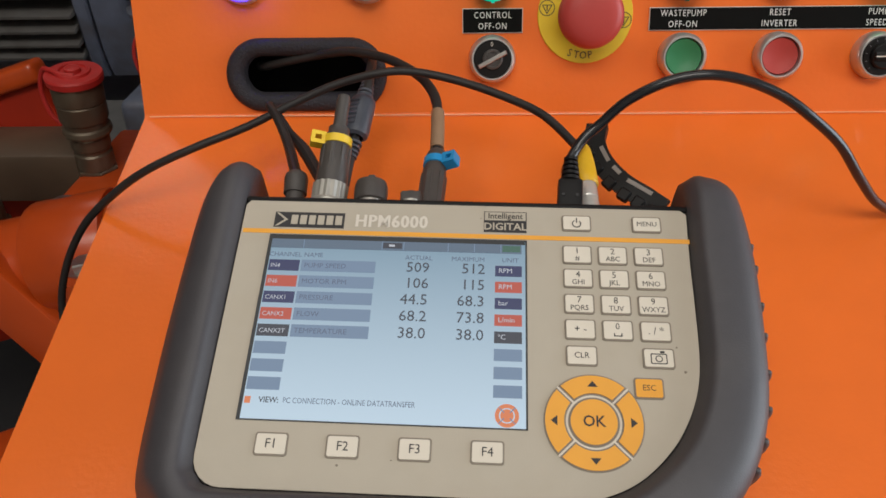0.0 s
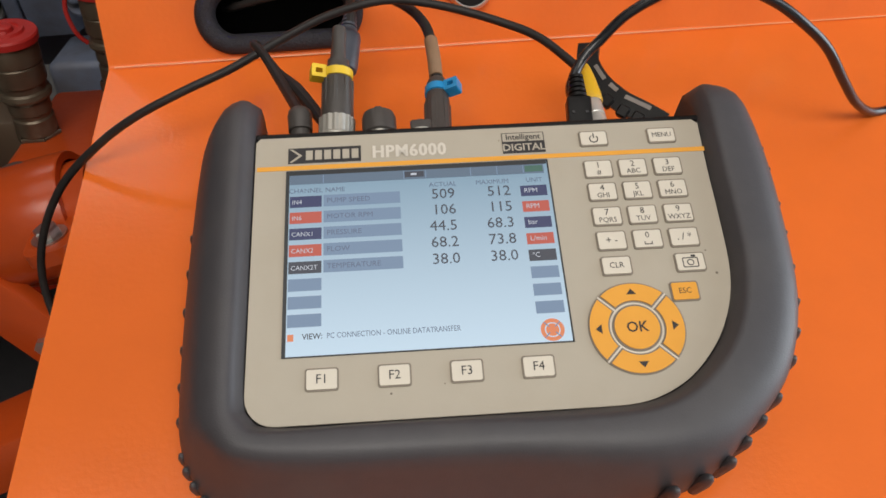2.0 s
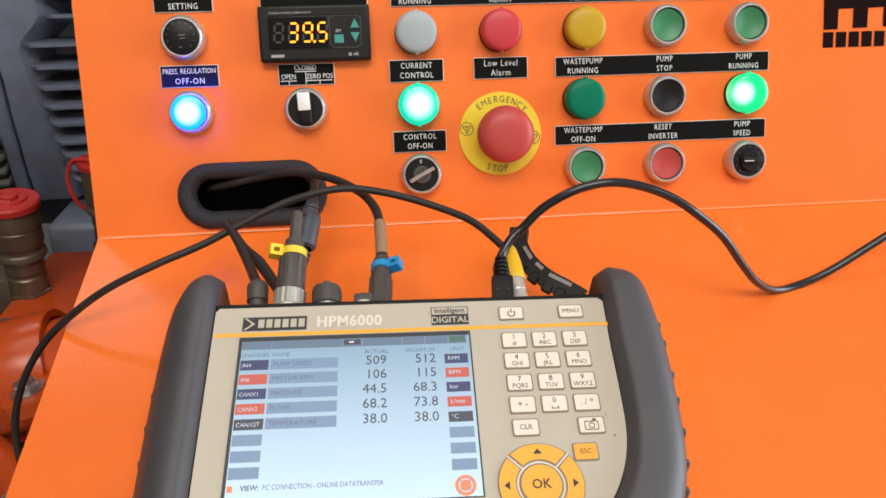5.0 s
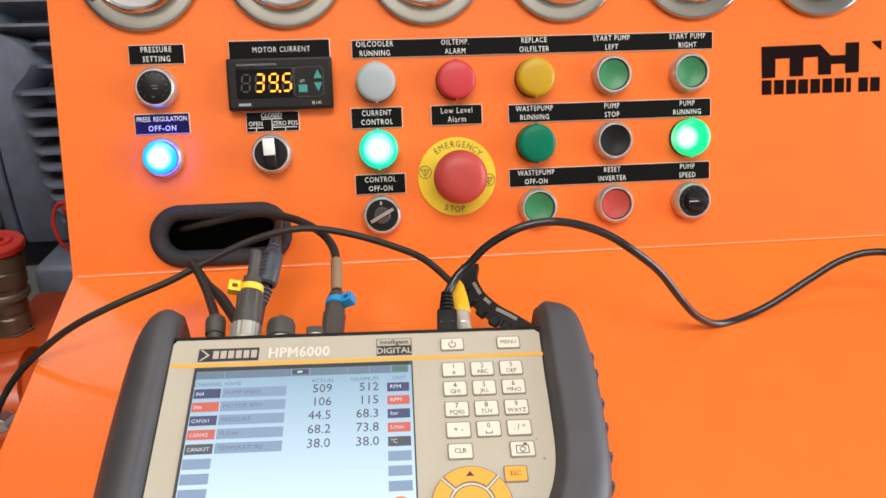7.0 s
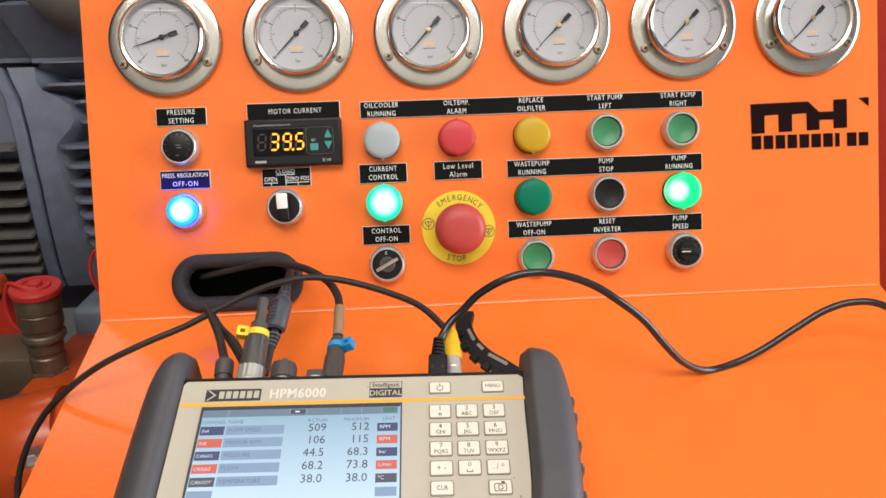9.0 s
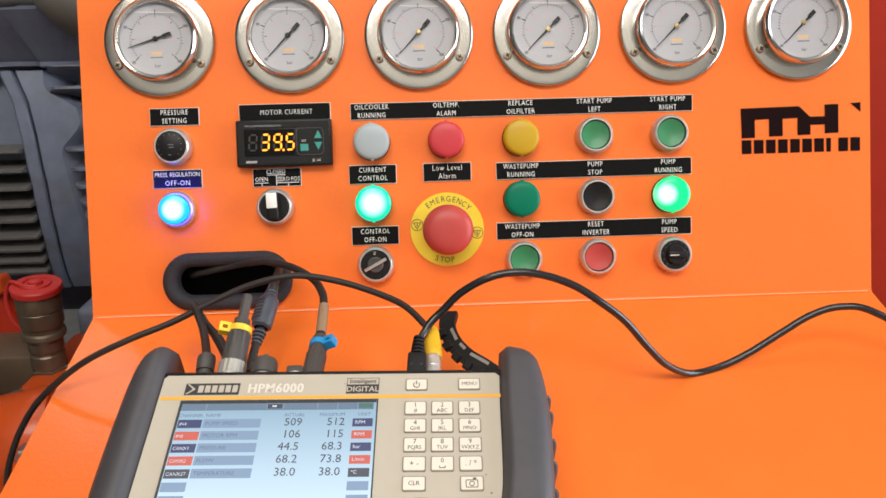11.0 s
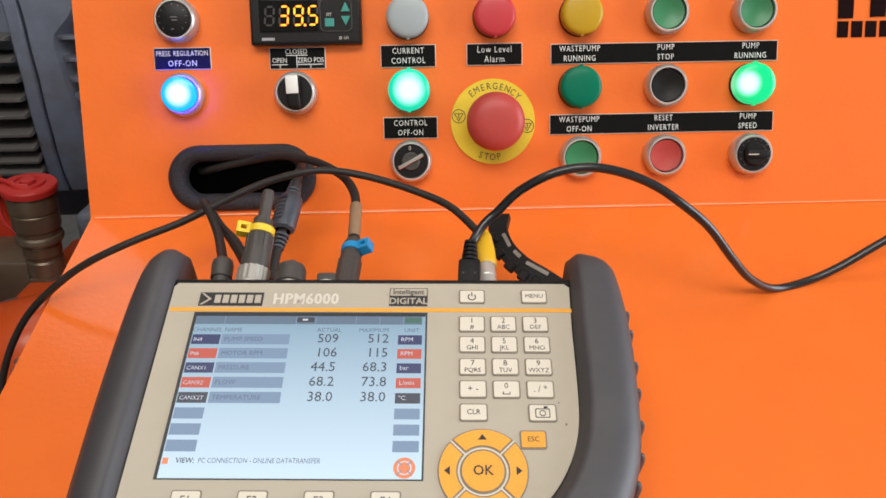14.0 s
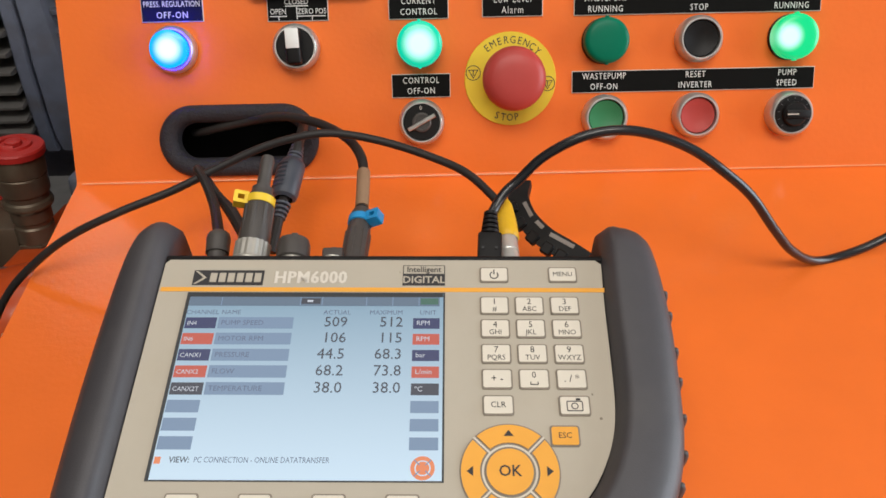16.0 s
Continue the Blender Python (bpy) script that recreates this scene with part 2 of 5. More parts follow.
PALE_EDGE = mat("pale_orange_edge", (0.88, 0.42, 0.20), 0.35, vary=0.15, grain=40)
HALO_GLOW = glow("added_halo_blue", (0.012, 0.002, 1.0), 150.0)
TEAL = mat("teal_rubber_key", (0.025, 0.24, 0.20), 0.45, vary=0.06)
SIGN_SHADE = mat("maroon_cutout_shade", (0.010, 0.003, 0.003), 0.8, spec=0.06, vary=0.2)
# Near-black base colour stands in for shade in the opening and low down.
SHADE_BLACK = mat("near_black_shade", (0.018, 0.016, 0.017), 0.8, vary=0.2)
DARK_RED = mat("red_oxide_paint", (0.30, 0.019, 0.006), 0.5, spec=0.15, vary=0.15, grain=20, stain=0.3)

GLASS = bpy.data.materials.new("gauge_glass")
GLASS.use_nodes = True
gb = GLASS.node_tree.nodes["Principled BSDF"]
gb.inputs["Transmission Weight"].default_value, gb.inputs["Roughness"].default_value, gb.inputs["IOR"].default_value = 1.0, 0.02, 1.45


# ---- mesh helpers ----
def finish(name, bm, material, parent=None, label="", m=None, smooth=35):
    bmesh.ops.recalc_face_normals(bm, faces=bm.faces)
    me = bpy.data.meshes.new(name)
    bm.to_mesh(me)
    bm.free()
    me.materials.append(material)
    if smooth:
        me.shade_smooth()
        me.set_sharp_from_angle(angle=radians(smooth))
    ob = new(name, me)
    if parent is not None:
        ob.parent = parent
    if m is not None:
        ob.matrix_local = m
    return tagged(ob, label=label)


def part(name, bm, material, parent, label="", m=None, smooth=35):
    return finish(name, bm, material, parent, label, m, smooth)


def thing(name, m, label, category, group="", kind=""):
    ob = new(name)
    ob.empty_display_size = 0.02
    ob.matrix_world = m
    return tagged(ob, label, category, group, kind)


def box(sx, sy, sz, at=(0, 0, 0), bevel=0.0, seg=2, bm=None):
    """A box with rounded edges, its middle at the given place."""
    bm = bm or bmesh.new()
    made = bmesh.ops.create_cube(bm, size=1)["verts"]
    bmesh.ops.scale(bm, vec=(sx, sy, sz), verts=made)
    bmesh.ops.translate(bm, vec=at, verts=made)
    if bevel:
        edges = list({e for v in made for e in v.link_edges})
        bmesh.ops.bevel(bm, geom=edges, offset=bevel, segments=seg, affect="EDGES", profile=0.5)
    return bm


def lathe(profile, steps=40, at=(0, 0, 0), bm=None):
    """A turned body: rows of (radius, height) round the local z axis."""
    bm = bm or bmesh.new()
    rings = []
    for r, h in profile:
        if r < 1e-7:
            rings.append([bm.verts.new((at[0], at[1], at[2] + h))])
        else:
            rings.append([bm.verts.new((at[0] + r * math.cos(2 * math.pi * k / steps), at[1] + r * math.sin(2 * math.pi * k / steps), at[2] + h)) for k in range(steps)])
    for a, b in zip(rings, rings[1:]):
        if len(a) == 1 and len(b) == 1:
            continue
        for k in range(steps):
            j = (k + 1) % steps
            if len(a) == 1:
                bm.faces.new((a[0], b[k], b[j]))
            elif len(b) == 1:
                bm.faces.new((a[k], a[j], b[0]))
            else:
                bm.faces.new((a[k], a[j], b[j], b[k]))
    return bm


def smooth_line(points, per=8):
    """A Catmull-Rom curve through the points."""
    p = [Vector(q) for q in points]
    p = [2 * p[0] - p[1]] + p + [2 * p[-1] - p[-2]]
    out = []
    for i in range(1, len(p) - 2):
        for k in range(per):
            t = k / per
            out.append(0.5 * (2 * p[i] + (p[i + 1] - p[i - 1]) * t + (2 * p[i - 1] - 5 * p[i] + 4 * p[i + 1] - p[i + 2]) * t * t + (3 * p[i] - p[i - 1] - 3 * p[i + 1] + p[i + 2]) * t ** 3))
    out.append(p[-2])
    return out


def tube(points, radius, steps=12, per=8, bm=None):
    """A round bar along a smooth line; the radius may be one number or one a point."""
    line = smooth_line(points, per)
    radii = radius if isinstance(radius, (list, tuple)) else [radius] * len(points)
    bm = bm or bmesh.new()
    rings = []
    side = None
    for i, p in enumerate(line):
        d = (line[min(i + 1, len(line) - 1)] - line[max(i - 1, 0)]).normalized()
        side = (side - d * side.dot(d)).normalized() if side else d.orthogonal().normalized()
        up = d.cross(side)
        f = i / per
        k = min(int(f), len(radii) - 2)
        r = radii[k] + (radii[k + 1] - radii[k]) * min(1.0, f - k)
        rings.append([bm.verts.new(p + r * (math.cos(a) * side + math.sin(a) * up)) for a in (2 * math.pi * j / steps for j in range(steps))])
    for a, b in zip(rings, rings[1:]):
        for j in range(steps):
            bm.faces.new((a[j], a[(j + 1) % steps], b[(j + 1) % steps], b[j]))
    bm.faces.new(rings[0])
    bm.faces.new(rings[-1])
    return bm


def slab(outline, z0, z1, bm=None):
    """A flat plate with the given outline, from z0 to z1."""
    bm = bm or bmesh.new()
    low = [bm.verts.new((x, y, z0)) for x, y in outline]
    top = [bm.verts.new((x, y, z1)) for x, y in outline]
    bm.faces.new(top)
    bm.faces.new(low[::-1])
    for i in range(len(outline)):
        j = (i + 1) % len(outline)
        bm.faces.new((low[i], low[j], top[j], top[i]))
    return bm


def rounded(w, h, r, cx=0.0, cy=0.0, n=5):
    out = []
    for sx, sy, a in ((1, 1, 0), (-1, 1, 90), (-1, -1, 180), (1, -1, 270)):
        for k in range(n + 1):
            b = radians(a + 90 * k / n)
            out.append((cx + sx * (w / 2 - r) + r * math.cos(b), cy + sy * (h / 2 - r) + r * math.sin(b)))
    return out


def ring(outer, inner, z0, z1):
    """A plate with a hole: two outlines with as many points each."""
    bm = bmesh.new()
    n = len(outer)
    v = [[bm.verts.new((x, y, z)) for x, y in line] for line, z in ((outer, z0), (outer, z1), (inner, z1), (inner, z0))]
    for a in range(4):
        for i in range(n):
            j = (i + 1) % n
            bm.faces.new((v[a][i], v[a][j], v[(a + 1) % 4][j], v[(a + 1) % 4][i]))
    return bm


def lettering(body, size, material, parent, x, y, z, squeeze=0.85, name="lettering", turn=0.0, align="CENTER", bold=0.0, spacing=1.0):
    """Words in the built-in font as a thin mesh, their middle at the given place."""
    cu = bpy.data.curves.new(name, "FONT")
    cu.body, cu.size, cu.align_x, cu.align_y = body, size, align, "CENTER"
    cu.resolution_u, cu.space_line, cu.offset, cu.space_character = 2, 0.95, bold, spacing
    tmp = bpy.data.objects.new("words", cu)
    me = bpy.data.meshes.new_from_object(tmp)
    bpy.data.objects.remove(tmp)
    me.materials.clear()
    me.materials.append(material)
    ob = new(name, me)
    ob.parent = parent
    ob.matrix_local = pose(x, y, z, 0, 0, turn) @ Matrix.Diagonal((squeeze, 1, 1, 1))
    return ob


PANEL = pose(0, 0, 1.0, 75, 0, 0)      # x right, y up the sloping panel from the bend, z out of it
SHELF = pose(0, 0, 1.0, 16, 0, 0)      # x right, y up the shelf to the bend, z out of it
XD, YD = Vector((0.99913334, -0.04012769, -0.01106046)), Vector((0.04071881, 0.88714733, 0.45968641))
ND = XD.cross(YD)
DEVICE = Matrix(((XD.x, YD.x, ND.x, -0.03091), (XD.y, YD.y, ND.y, -0.21836), (XD.z, YD.z, ND.z, 0.99792), (0, 0, 0, 1)))   # on the tester's face, middle of its screen
MM = 0.001

# ---- the workshop round the machine ----
def structure(name, bm, material, label, m=None, smooth=0):
    ob = finish(name, bm, material, None, label, m, smooth)
    return tagged(ob, kind="structure")


structure("floor", box(9, 9, 0.1, (0, 0, -0.05)), CONCRETE, "stained grey concrete workshop floor")
structure("ceiling", box(9, 9, 0.1, (0, 0, 4.25)), WALL, "pale painted workshop ceiling")
structure("wall_north", box(9, 0.15, 4.2, (0, 4.4, 2.1)), WALL, "pale workshop wall out of view")
bm = box(0.15, 1.8, 4.2, (4.4, -3.6, 2.1))
box(0.15, 3.6, 4.2, (4.4, 2.7, 2.1), bm=bm)
box(0.15, 3.6, 0.9, (4.4, -0.9, 3.75), bm=bm)
structure("wall_east", bm, WALL, "pale workshop wall with a wide open doorway")
# Out-of-view wall, darkened to cut the light bounced onto the left side.
structure("wall_west", box(0.15, 9, 4.2, (-4.4, 0, 2.1)), WALL_DARK, "workshop wall out of view, darkened to cut bounced light")
# Out-of-view wall, lightened to reflect grey into the gauge flanges.
structure("wall_south", box(9, 0.15, 4.2, (0, -4.45, 2.1)), WALL_PALE, "pale workshop wall out of view")

# ---- the console: a folded orange sheet, a sloping panel over a shelf ----
console = thing("control_console", pose(0, 0, 0), "orange powder-coated folded steel control console of a test bench", "console")
LEFT, RIGHT, TOP = -0.208, 0.424, 0.36
HOLE = (-0.0995, 0.0268, 0.101, 0.044)          # cable opening: middle and size on the panel


def panel_sheet():
    """The upper sheet with a round-ended opening through it."""
    cx, cy, w, h = HOLE
    inner = rounded(w - 0.006, h - 0.006, (h - 0.006) / 2, cx, cy, 8)
    bm = bmesh.new()
    n = len(inner)
    x0, x1, y0, y1 = LEFT, 0.02, 0.0024, 0.0535
    outer = []
    for x, y in inner:
        dx, dy = x - cx, y - cy
        k = min((x1 - cx) / dx if dx > 1e-6 else 9e9, (x0 - cx) / dx if dx < -1e-6 else 9e9, (y1 - cy) / dy if dy > 1e-6 else 9e9, (y0 - cy) / dy if dy < -1e-6 else 9e9)
        outer.append((cx + dx * k, cy + dy * k))
    for z in (0.0, -0.003):
        a = [bm.verts.new((x, y, z)) for x, y in inner]
        b = [bm.verts.new((x, y, z)) for x, y in outer]
        for i in range(n):
            j = (i + 1) % n
            bm.faces.new((a[i], a[j], b[j], b[i]) if z == 0 else (a[i], b[i], b[j], a[j]))
        for i in range(n):
            j = (i + 1) % n
            (ax, ay), (bx, by) = outer[i], outer[j]
            up_a, up_b = min(abs(ax - x0), abs(ax - x1)) < 1e-6, min(abs(bx - x0), abs(bx - x1)) < 1e-6
            if up_a != up_b:
                c = bm.verts.new((ax, by, z) if up_a else (bx, ay, z))
                bm.faces.new((b[i], c, b[j]))
        if z == 0.0:
            front = a
        else:
            for i in range(n):
                j = (i + 1) % n
                bm.faces.new((front[i], front[j], a[j], a[i]))
    return bm


bm = panel_sheet()
part("panel_sheet", bm, ORANGE, console, "orange sheet round the cable opening", PANEL, 20)
bm = box(RIGHT - LEFT, TOP - 0.0535, 0.003, ((LEFT + RIGHT) / 2, (TOP + 0.0535) / 2, -0.0015))
box(RIGHT - 0.02, 0.0511, 0.003, ((RIGHT + 0.02) / 2, 0.02795, -0.0015), bm=bm)
bmesh.ops.remove_doubles(bm, verts=bm.verts, dist=0.00001)
part("front_panel", bm, ORANGE, console, "", PANEL, 0)
# bend: a small radius between the two sheets
bm = bmesh.new()
rows = []
R = 0.0045
for k in range(7):
    a = radians(16 + (75 - 16) * k / 6)
    # arc tangent to both sheets, its middle in front of the corner
    t = R * math.tan(radians((75 - 16) / 2))
    base = Vector((0, -t * math.cos(radians(16)), 1.0 - t * math.sin(radians(16)))) + Vector((0, -math.sin(radians(16)), math.cos(radians(16)))) * R
    p = base + R * Vector((0, math.sin(a), -math.cos(a)))
    rows.append([bm.verts.new((x, p.y, p.z)) for x in (LEFT, RIGHT)])
for a, b in zip(rows, rows[1:]):
    bm.faces.new((a[0], a[1], b[1], b[0]))
part("bend", bm, ORANGE, console, "", None, 60)
part("bend_line", tube([(LEFT + 0.004, -0.0016, 1.0012), (0.0, -0.0016, 1.0012), (RIGHT - 0.004, -0.0016, 1.0012)], 0.00034, 6, 12), PALE_EDGE, console, "thin pale orange line along the bend")
T0 = R * math.tan(radians(29.5))
bm = box(RIGHT - LEFT, 0.40, 0.003, ((LEFT + RIGHT) / 2, -0.20 - T0, -0.0015))
part("shelf", bm, ORANGE, console, "", SHELF, 0)
bm = box(RIGHT - LEFT, 0.003, 0.5, ((LEFT + RIGHT) / 2, -0.388, 0.635))
part("front_apron", bm, ORANGE, console, "", None, 0)
# Side sheets take the orange that has shade put into its colour.
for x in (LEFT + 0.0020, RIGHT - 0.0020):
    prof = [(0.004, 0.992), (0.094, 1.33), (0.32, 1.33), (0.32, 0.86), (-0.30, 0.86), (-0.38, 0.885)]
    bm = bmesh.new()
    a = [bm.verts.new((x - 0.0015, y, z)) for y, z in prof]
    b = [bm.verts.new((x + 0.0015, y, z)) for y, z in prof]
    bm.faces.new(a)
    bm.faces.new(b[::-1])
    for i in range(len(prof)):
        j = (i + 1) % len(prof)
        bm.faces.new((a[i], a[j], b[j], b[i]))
    part("side_sheet", bm, ORANGE_SHADED, console, "", None, 0)
# Closed duct added behind the opening; its near-black colour is the shade inside.
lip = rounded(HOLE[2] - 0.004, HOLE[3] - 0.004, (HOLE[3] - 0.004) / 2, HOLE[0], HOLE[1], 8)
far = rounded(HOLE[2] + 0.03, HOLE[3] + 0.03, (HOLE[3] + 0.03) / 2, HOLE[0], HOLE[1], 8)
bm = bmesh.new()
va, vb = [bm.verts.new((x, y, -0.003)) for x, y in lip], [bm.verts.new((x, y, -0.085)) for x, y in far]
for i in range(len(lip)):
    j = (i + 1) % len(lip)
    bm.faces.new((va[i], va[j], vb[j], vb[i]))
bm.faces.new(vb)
part("added_shade_duct", bm, SHADE_BLACK, console, "near-black duct added for the shade inside the cable opening", PANEL, 60)

# foam edging of the cable opening
cx, cy, w, h = HOLE
edging = thing("edge_trim", PANEL, "black textured foam edging round the oval cable opening", "edge trim")
line = rounded(w - 0.010, h - 0.010, (h - 0.010) / 2, cx, cy, 14)
bm = bmesh.new()
rings = []
for i, (x, y) in enumerate(line):
    p, q = line[i - 1], line[(i + 1) % len(line)]
    d = Vector((q[0] - p[0], q[1] - p[1], 0)).normalized()
    o = Vector((d.y, -d.x, 0))
    rings.append([bm.verts.new(Vector((x, y, 0)) + o * r + Vector((0, 0, zz))) for r, zz in ((0.0055, 0.0004), (0.0060, 0.0025), (0.0045, 0.0050), (0.001, 0.0062), (-0.003, 0.0050), (-0.0052, 0.002), (-0.0056, -0.006), (-0.0048, -0.010))])
for i in range(len(rings)):
    a, b = rings[i - 1], rings[i]
    for k in range(7):
        bm.faces.new((a[k], a[k + 1], b[k + 1], b[k]))
part("foam_lip", bm, FOAM, edging, "", None, 60)

# ---- label plates ----
def label_plate(u0, u1, v0, v1, words, material=PLATE, size=0.0056, label="", thin=0.0):
    w, h = u1 - u0, v1 - v0
    ob = thing("label_plate", PANEL @ pose((u0 + u1) / 2, (v0 + v1) / 2, 0), label, "label plate", "label plates on the console")
    part("plate_core", box(w, h, 0.0011, (0, 0, 0.00065), 0.0002, 1), PLATE_EDGE, ob, "pale bevelled edge")
    part("plate_face", box(w - 0.0009, h - 0.0009, 0.0004, (0, 0, 0.0013), 0.0001, 1), material, ob)
    for text, x, y, *own in words:
        high = own[0] if own else size
        lettering(text, high, WHITE_TEXT, ob, x - (u0 + u1) / 2, y - (v0 + v1) / 2, 0.00165, own[1] if own else 0.78, spacing=1.18 if high > 0.005 else 1.0, bold=thin)
    return ob


COLS = (0.018, 0.078, 0.1375, 0.1975, 0.258)
L1, L2 = 0.0033, -0.0033


def two(a, b, u, v):
    return [(a, u, v + L1), (b, u, v + L2)]


label_plate(-0.1555, -0.1167, 0.1508, 0.1648, two("PRESSURE", "SETTING", -0.1361, 0.1578), label="black engraved plate reading pressure setting")
label_plate(-0.0855, -0.0130, 0.1520, 0.1660, [("MOTOR CURRENT", -0.048, 0.159)], thin=-0.00004, label="black engraved plate reading motor current")
label_plate(0.0026, 0.2778, 0.1512, 0.1645, two("OILCOOLER", "RUNNING", 0.0195, 0.1578) + two("OILTEMP.", "ALARM", 0.0790, 0.1578) + two("REPLACE", "OILFILTER", 0.1385, 0.1578) + two("START PUMP", "LEFT", 0.1980, 0.1578) + two("START PUMP", "RIGHT", 0.2575, 0.1578), label="long black engraved strip above five lamps and buttons")
label_plate(-0.1552, -0.1165, 0.1014, 0.1162, [("PRESS. REGULATION", -0.1358, 0.1121, 0.0049, 0.79), ("OFF-ON", -0.1358, 0.1054, 0.0056, 0.86)], PLATE_BLUE, 0.0056, "dark blue engraved plate reading press regulation")
ob = label_plate(-0.0765, -0.0382, 0.1004, 0.1150, [("CLOSED", -0.0580, 0.1121, 0.0048, 0.86), ("OPEN", -0.0696, 0.1062, 0.0048, 0.82), ("ZERO POS", -0.0484, 0.1062, 0.0048, 0.82)], PLATE, 0.0048, "black engraved plate with three switch positions")
for x0, x1, y in ((-0.0078, 0.0068, 0.0020), (-0.0175, -0.0068, -0.0042), (-0.0004, 0.0175, -0.0042)):
    part("engraved_line", box(x1 - x0, 0.0005, 0.0002, ((x0 + x1) / 2, y, 0.0016)), WHITE_TEXT, ob, "", None, 0)
for x, y, h in ((-0.0005, -0.0022, 0.0080), (-0.0120, -0.0054, 0.0026), (0.0090, -0.0054, 0.0026)):
    part("engraved_line", box(0.0005, h, 0.0002, (x, y, 0.0016)), WHITE_TEXT, ob, "", None, 0)
label_plate(-0.0003, 0.0377, 0.1002, 0.1155, two("CURRENT", "CONTROL", 0.0187, 0.1079), label="black engraved plate reading current control")
label_plate(0.0590, 0.0976, 0.1006, 0.1155, two("Low Level", "Alarm", 0.0783, 0.1079), size=0.0064, thin=-0.00005, label="black engraved plate reading low level alarm")
label_plate(0.1174, 0.2762, 0.1004, 0.1143, two("WASTEPUMP", "RUNNING", 0.1375, 0.1074) + two("PUMP", "STOP", 0.1975, 0.1074) + two("PUMP", "RUNNING", 0.2570, 0.1074), label="black engraved strip above a lamp and two buttons")
label_plate(0.0002, 0.0380, 0.0514, 0.0664, two("CONTROL", "OFF-ON", 0.0191, 0.0588), label="black engraved plate reading control off on")
label_plate(0.1166, 0.2752, 0.0520, 0.0660, two("WASTEPUMP", "OFF-ON", 0.1375, 0.0590) + two("RESET", "INVERTER", 0.1970, 0.0590) + two("PUMP", "SPEED", 0.2570, 0.0590), label="black engraved strip above two buttons and a knob")


# ---- buttons, lamps and switches ----
def bezel(parent, r=0.0147, h=0.0105, inner=0.0117):
    part("bezel", lathe([(r - 0.0002, 0), (r, 0.0015), (r - 0.0002, h - 0.003), (r - 0.0012, h - 0.0008), (r - 0.002, h), (inner + 0.0002, h), (inner, h - 0.0006), (inner, h - 0.005)], 48), SATIN, parent, "satin metal bezel")


def push_button(u, v, cap, label):
    ob = thing("push_button", PANEL @ pose(u, v, 0), label, "push button", "push buttons on the console")
    bezel(ob)
    part("button_cap", lathe([(0.0113, 0.003), (0.0113, 0.0076), (0.0108, 0.0086), (0.0101, 0.0085), (0.006, 0.0072), (0, 0.0067)], 40), cap, ob)
    return ob


def pilot_lamp(u, v, lens, label):
    ob = thing("pilot_lamp", PANEL @ pose(u, v, 0), label, "pilot lamp", "pilot lamps on the console")
    part("collar", lathe([(0.0143, 0), (0.0145, 0.0012), (0.0140, 0.003), (0.0128, 0.003)], 40), BLACK, ob)
    part("lens", lathe([(0.0138, 0.002), (0.0142, 0.006), (0.0143, 0.0100), (0.0139, 0.0116), (0.0128, 0.0127), (0.0110, 0.0132), (0.006, 0.0135), (0, 0.0136)], 48), lens, ob)
    for a in (90, 270):
        part("lens_lug", box(0.0022, 0.0016, 0.004, (0.0143 * math.cos(radians(a)), 0.0143 * math.sin(radians(a)), 0.009), 0.0004, 1), lens, ob)
    return ob


V1, V2, V3 = 0.1332, 0.0845, 0.0363
pilot_lamp(COLS[0] + 0.001, V1, CLEAR_LENS, "unlit milky white round pilot lamp")
pilot_lamp(COLS[1], V1, RED_LENS, "unlit red round pilot lamp")
pilot_lamp(COLS[2], V1, YELLOW_LENS, "unlit amber yellow round pilot lamp")
pilot_lamp(COLS[0] + 0.0008, V2, LED_TEAL, "lit bright blue-green round pilot lamp")
pilot_lamp(COLS[2] - 0.0005, V2, GREEN_LENS, "unlit dark green round pilot lamp")
pilot_lamp(COLS[4] - 0.0006, V2, LED_GREEN, "lit bright green round pilot lamp")
push_button(COLS[3] - 0.0005, V1 + 0.0004, GREEN_CAP, "green push button in satin metal bezel")
push_button(COLS[4] - 0.0004, V1 + 0.0004, GREEN_CAP, "green push button in satin metal bezel")
push_button(COLS[3] - 0.0003, V2, BLACK, "black push button in satin metal bezel")
push_button(COLS[2] + 0.0003, V3, GREEN_CAP, "green push button in satin metal bezel")
push_button(COLS[3] - 0.0002, V3, RED_CAP, "red push button in satin metal bezel")

# lit blue button
ob = thing("illuminated_button", PANEL @ pose(-0.1365, V2, 0), "lit blue push button in satin metal bezel", "push button", "push buttons on the console")
bezel(ob, h=0.0085)
# Hidden emitter added under the lens rim to throw the blue halo on the panel.
part("added_halo_ring", lathe([(0.0104, 0.01372), (0.0115, 0.01372)], 48), HALO_GLOW, ob, "added glowing ring under the lens rim that throws a blue halo", None, 0)
part("lens", lathe([(0.0103, 0.004), (0.0103, 0.0138), (0.0116, 0.0138), (0.0115, 0.0144), (0.0104, 0.0150), (0.007, 0.0155), (0, 0.0157)], 40), LED_BLUE, ob)


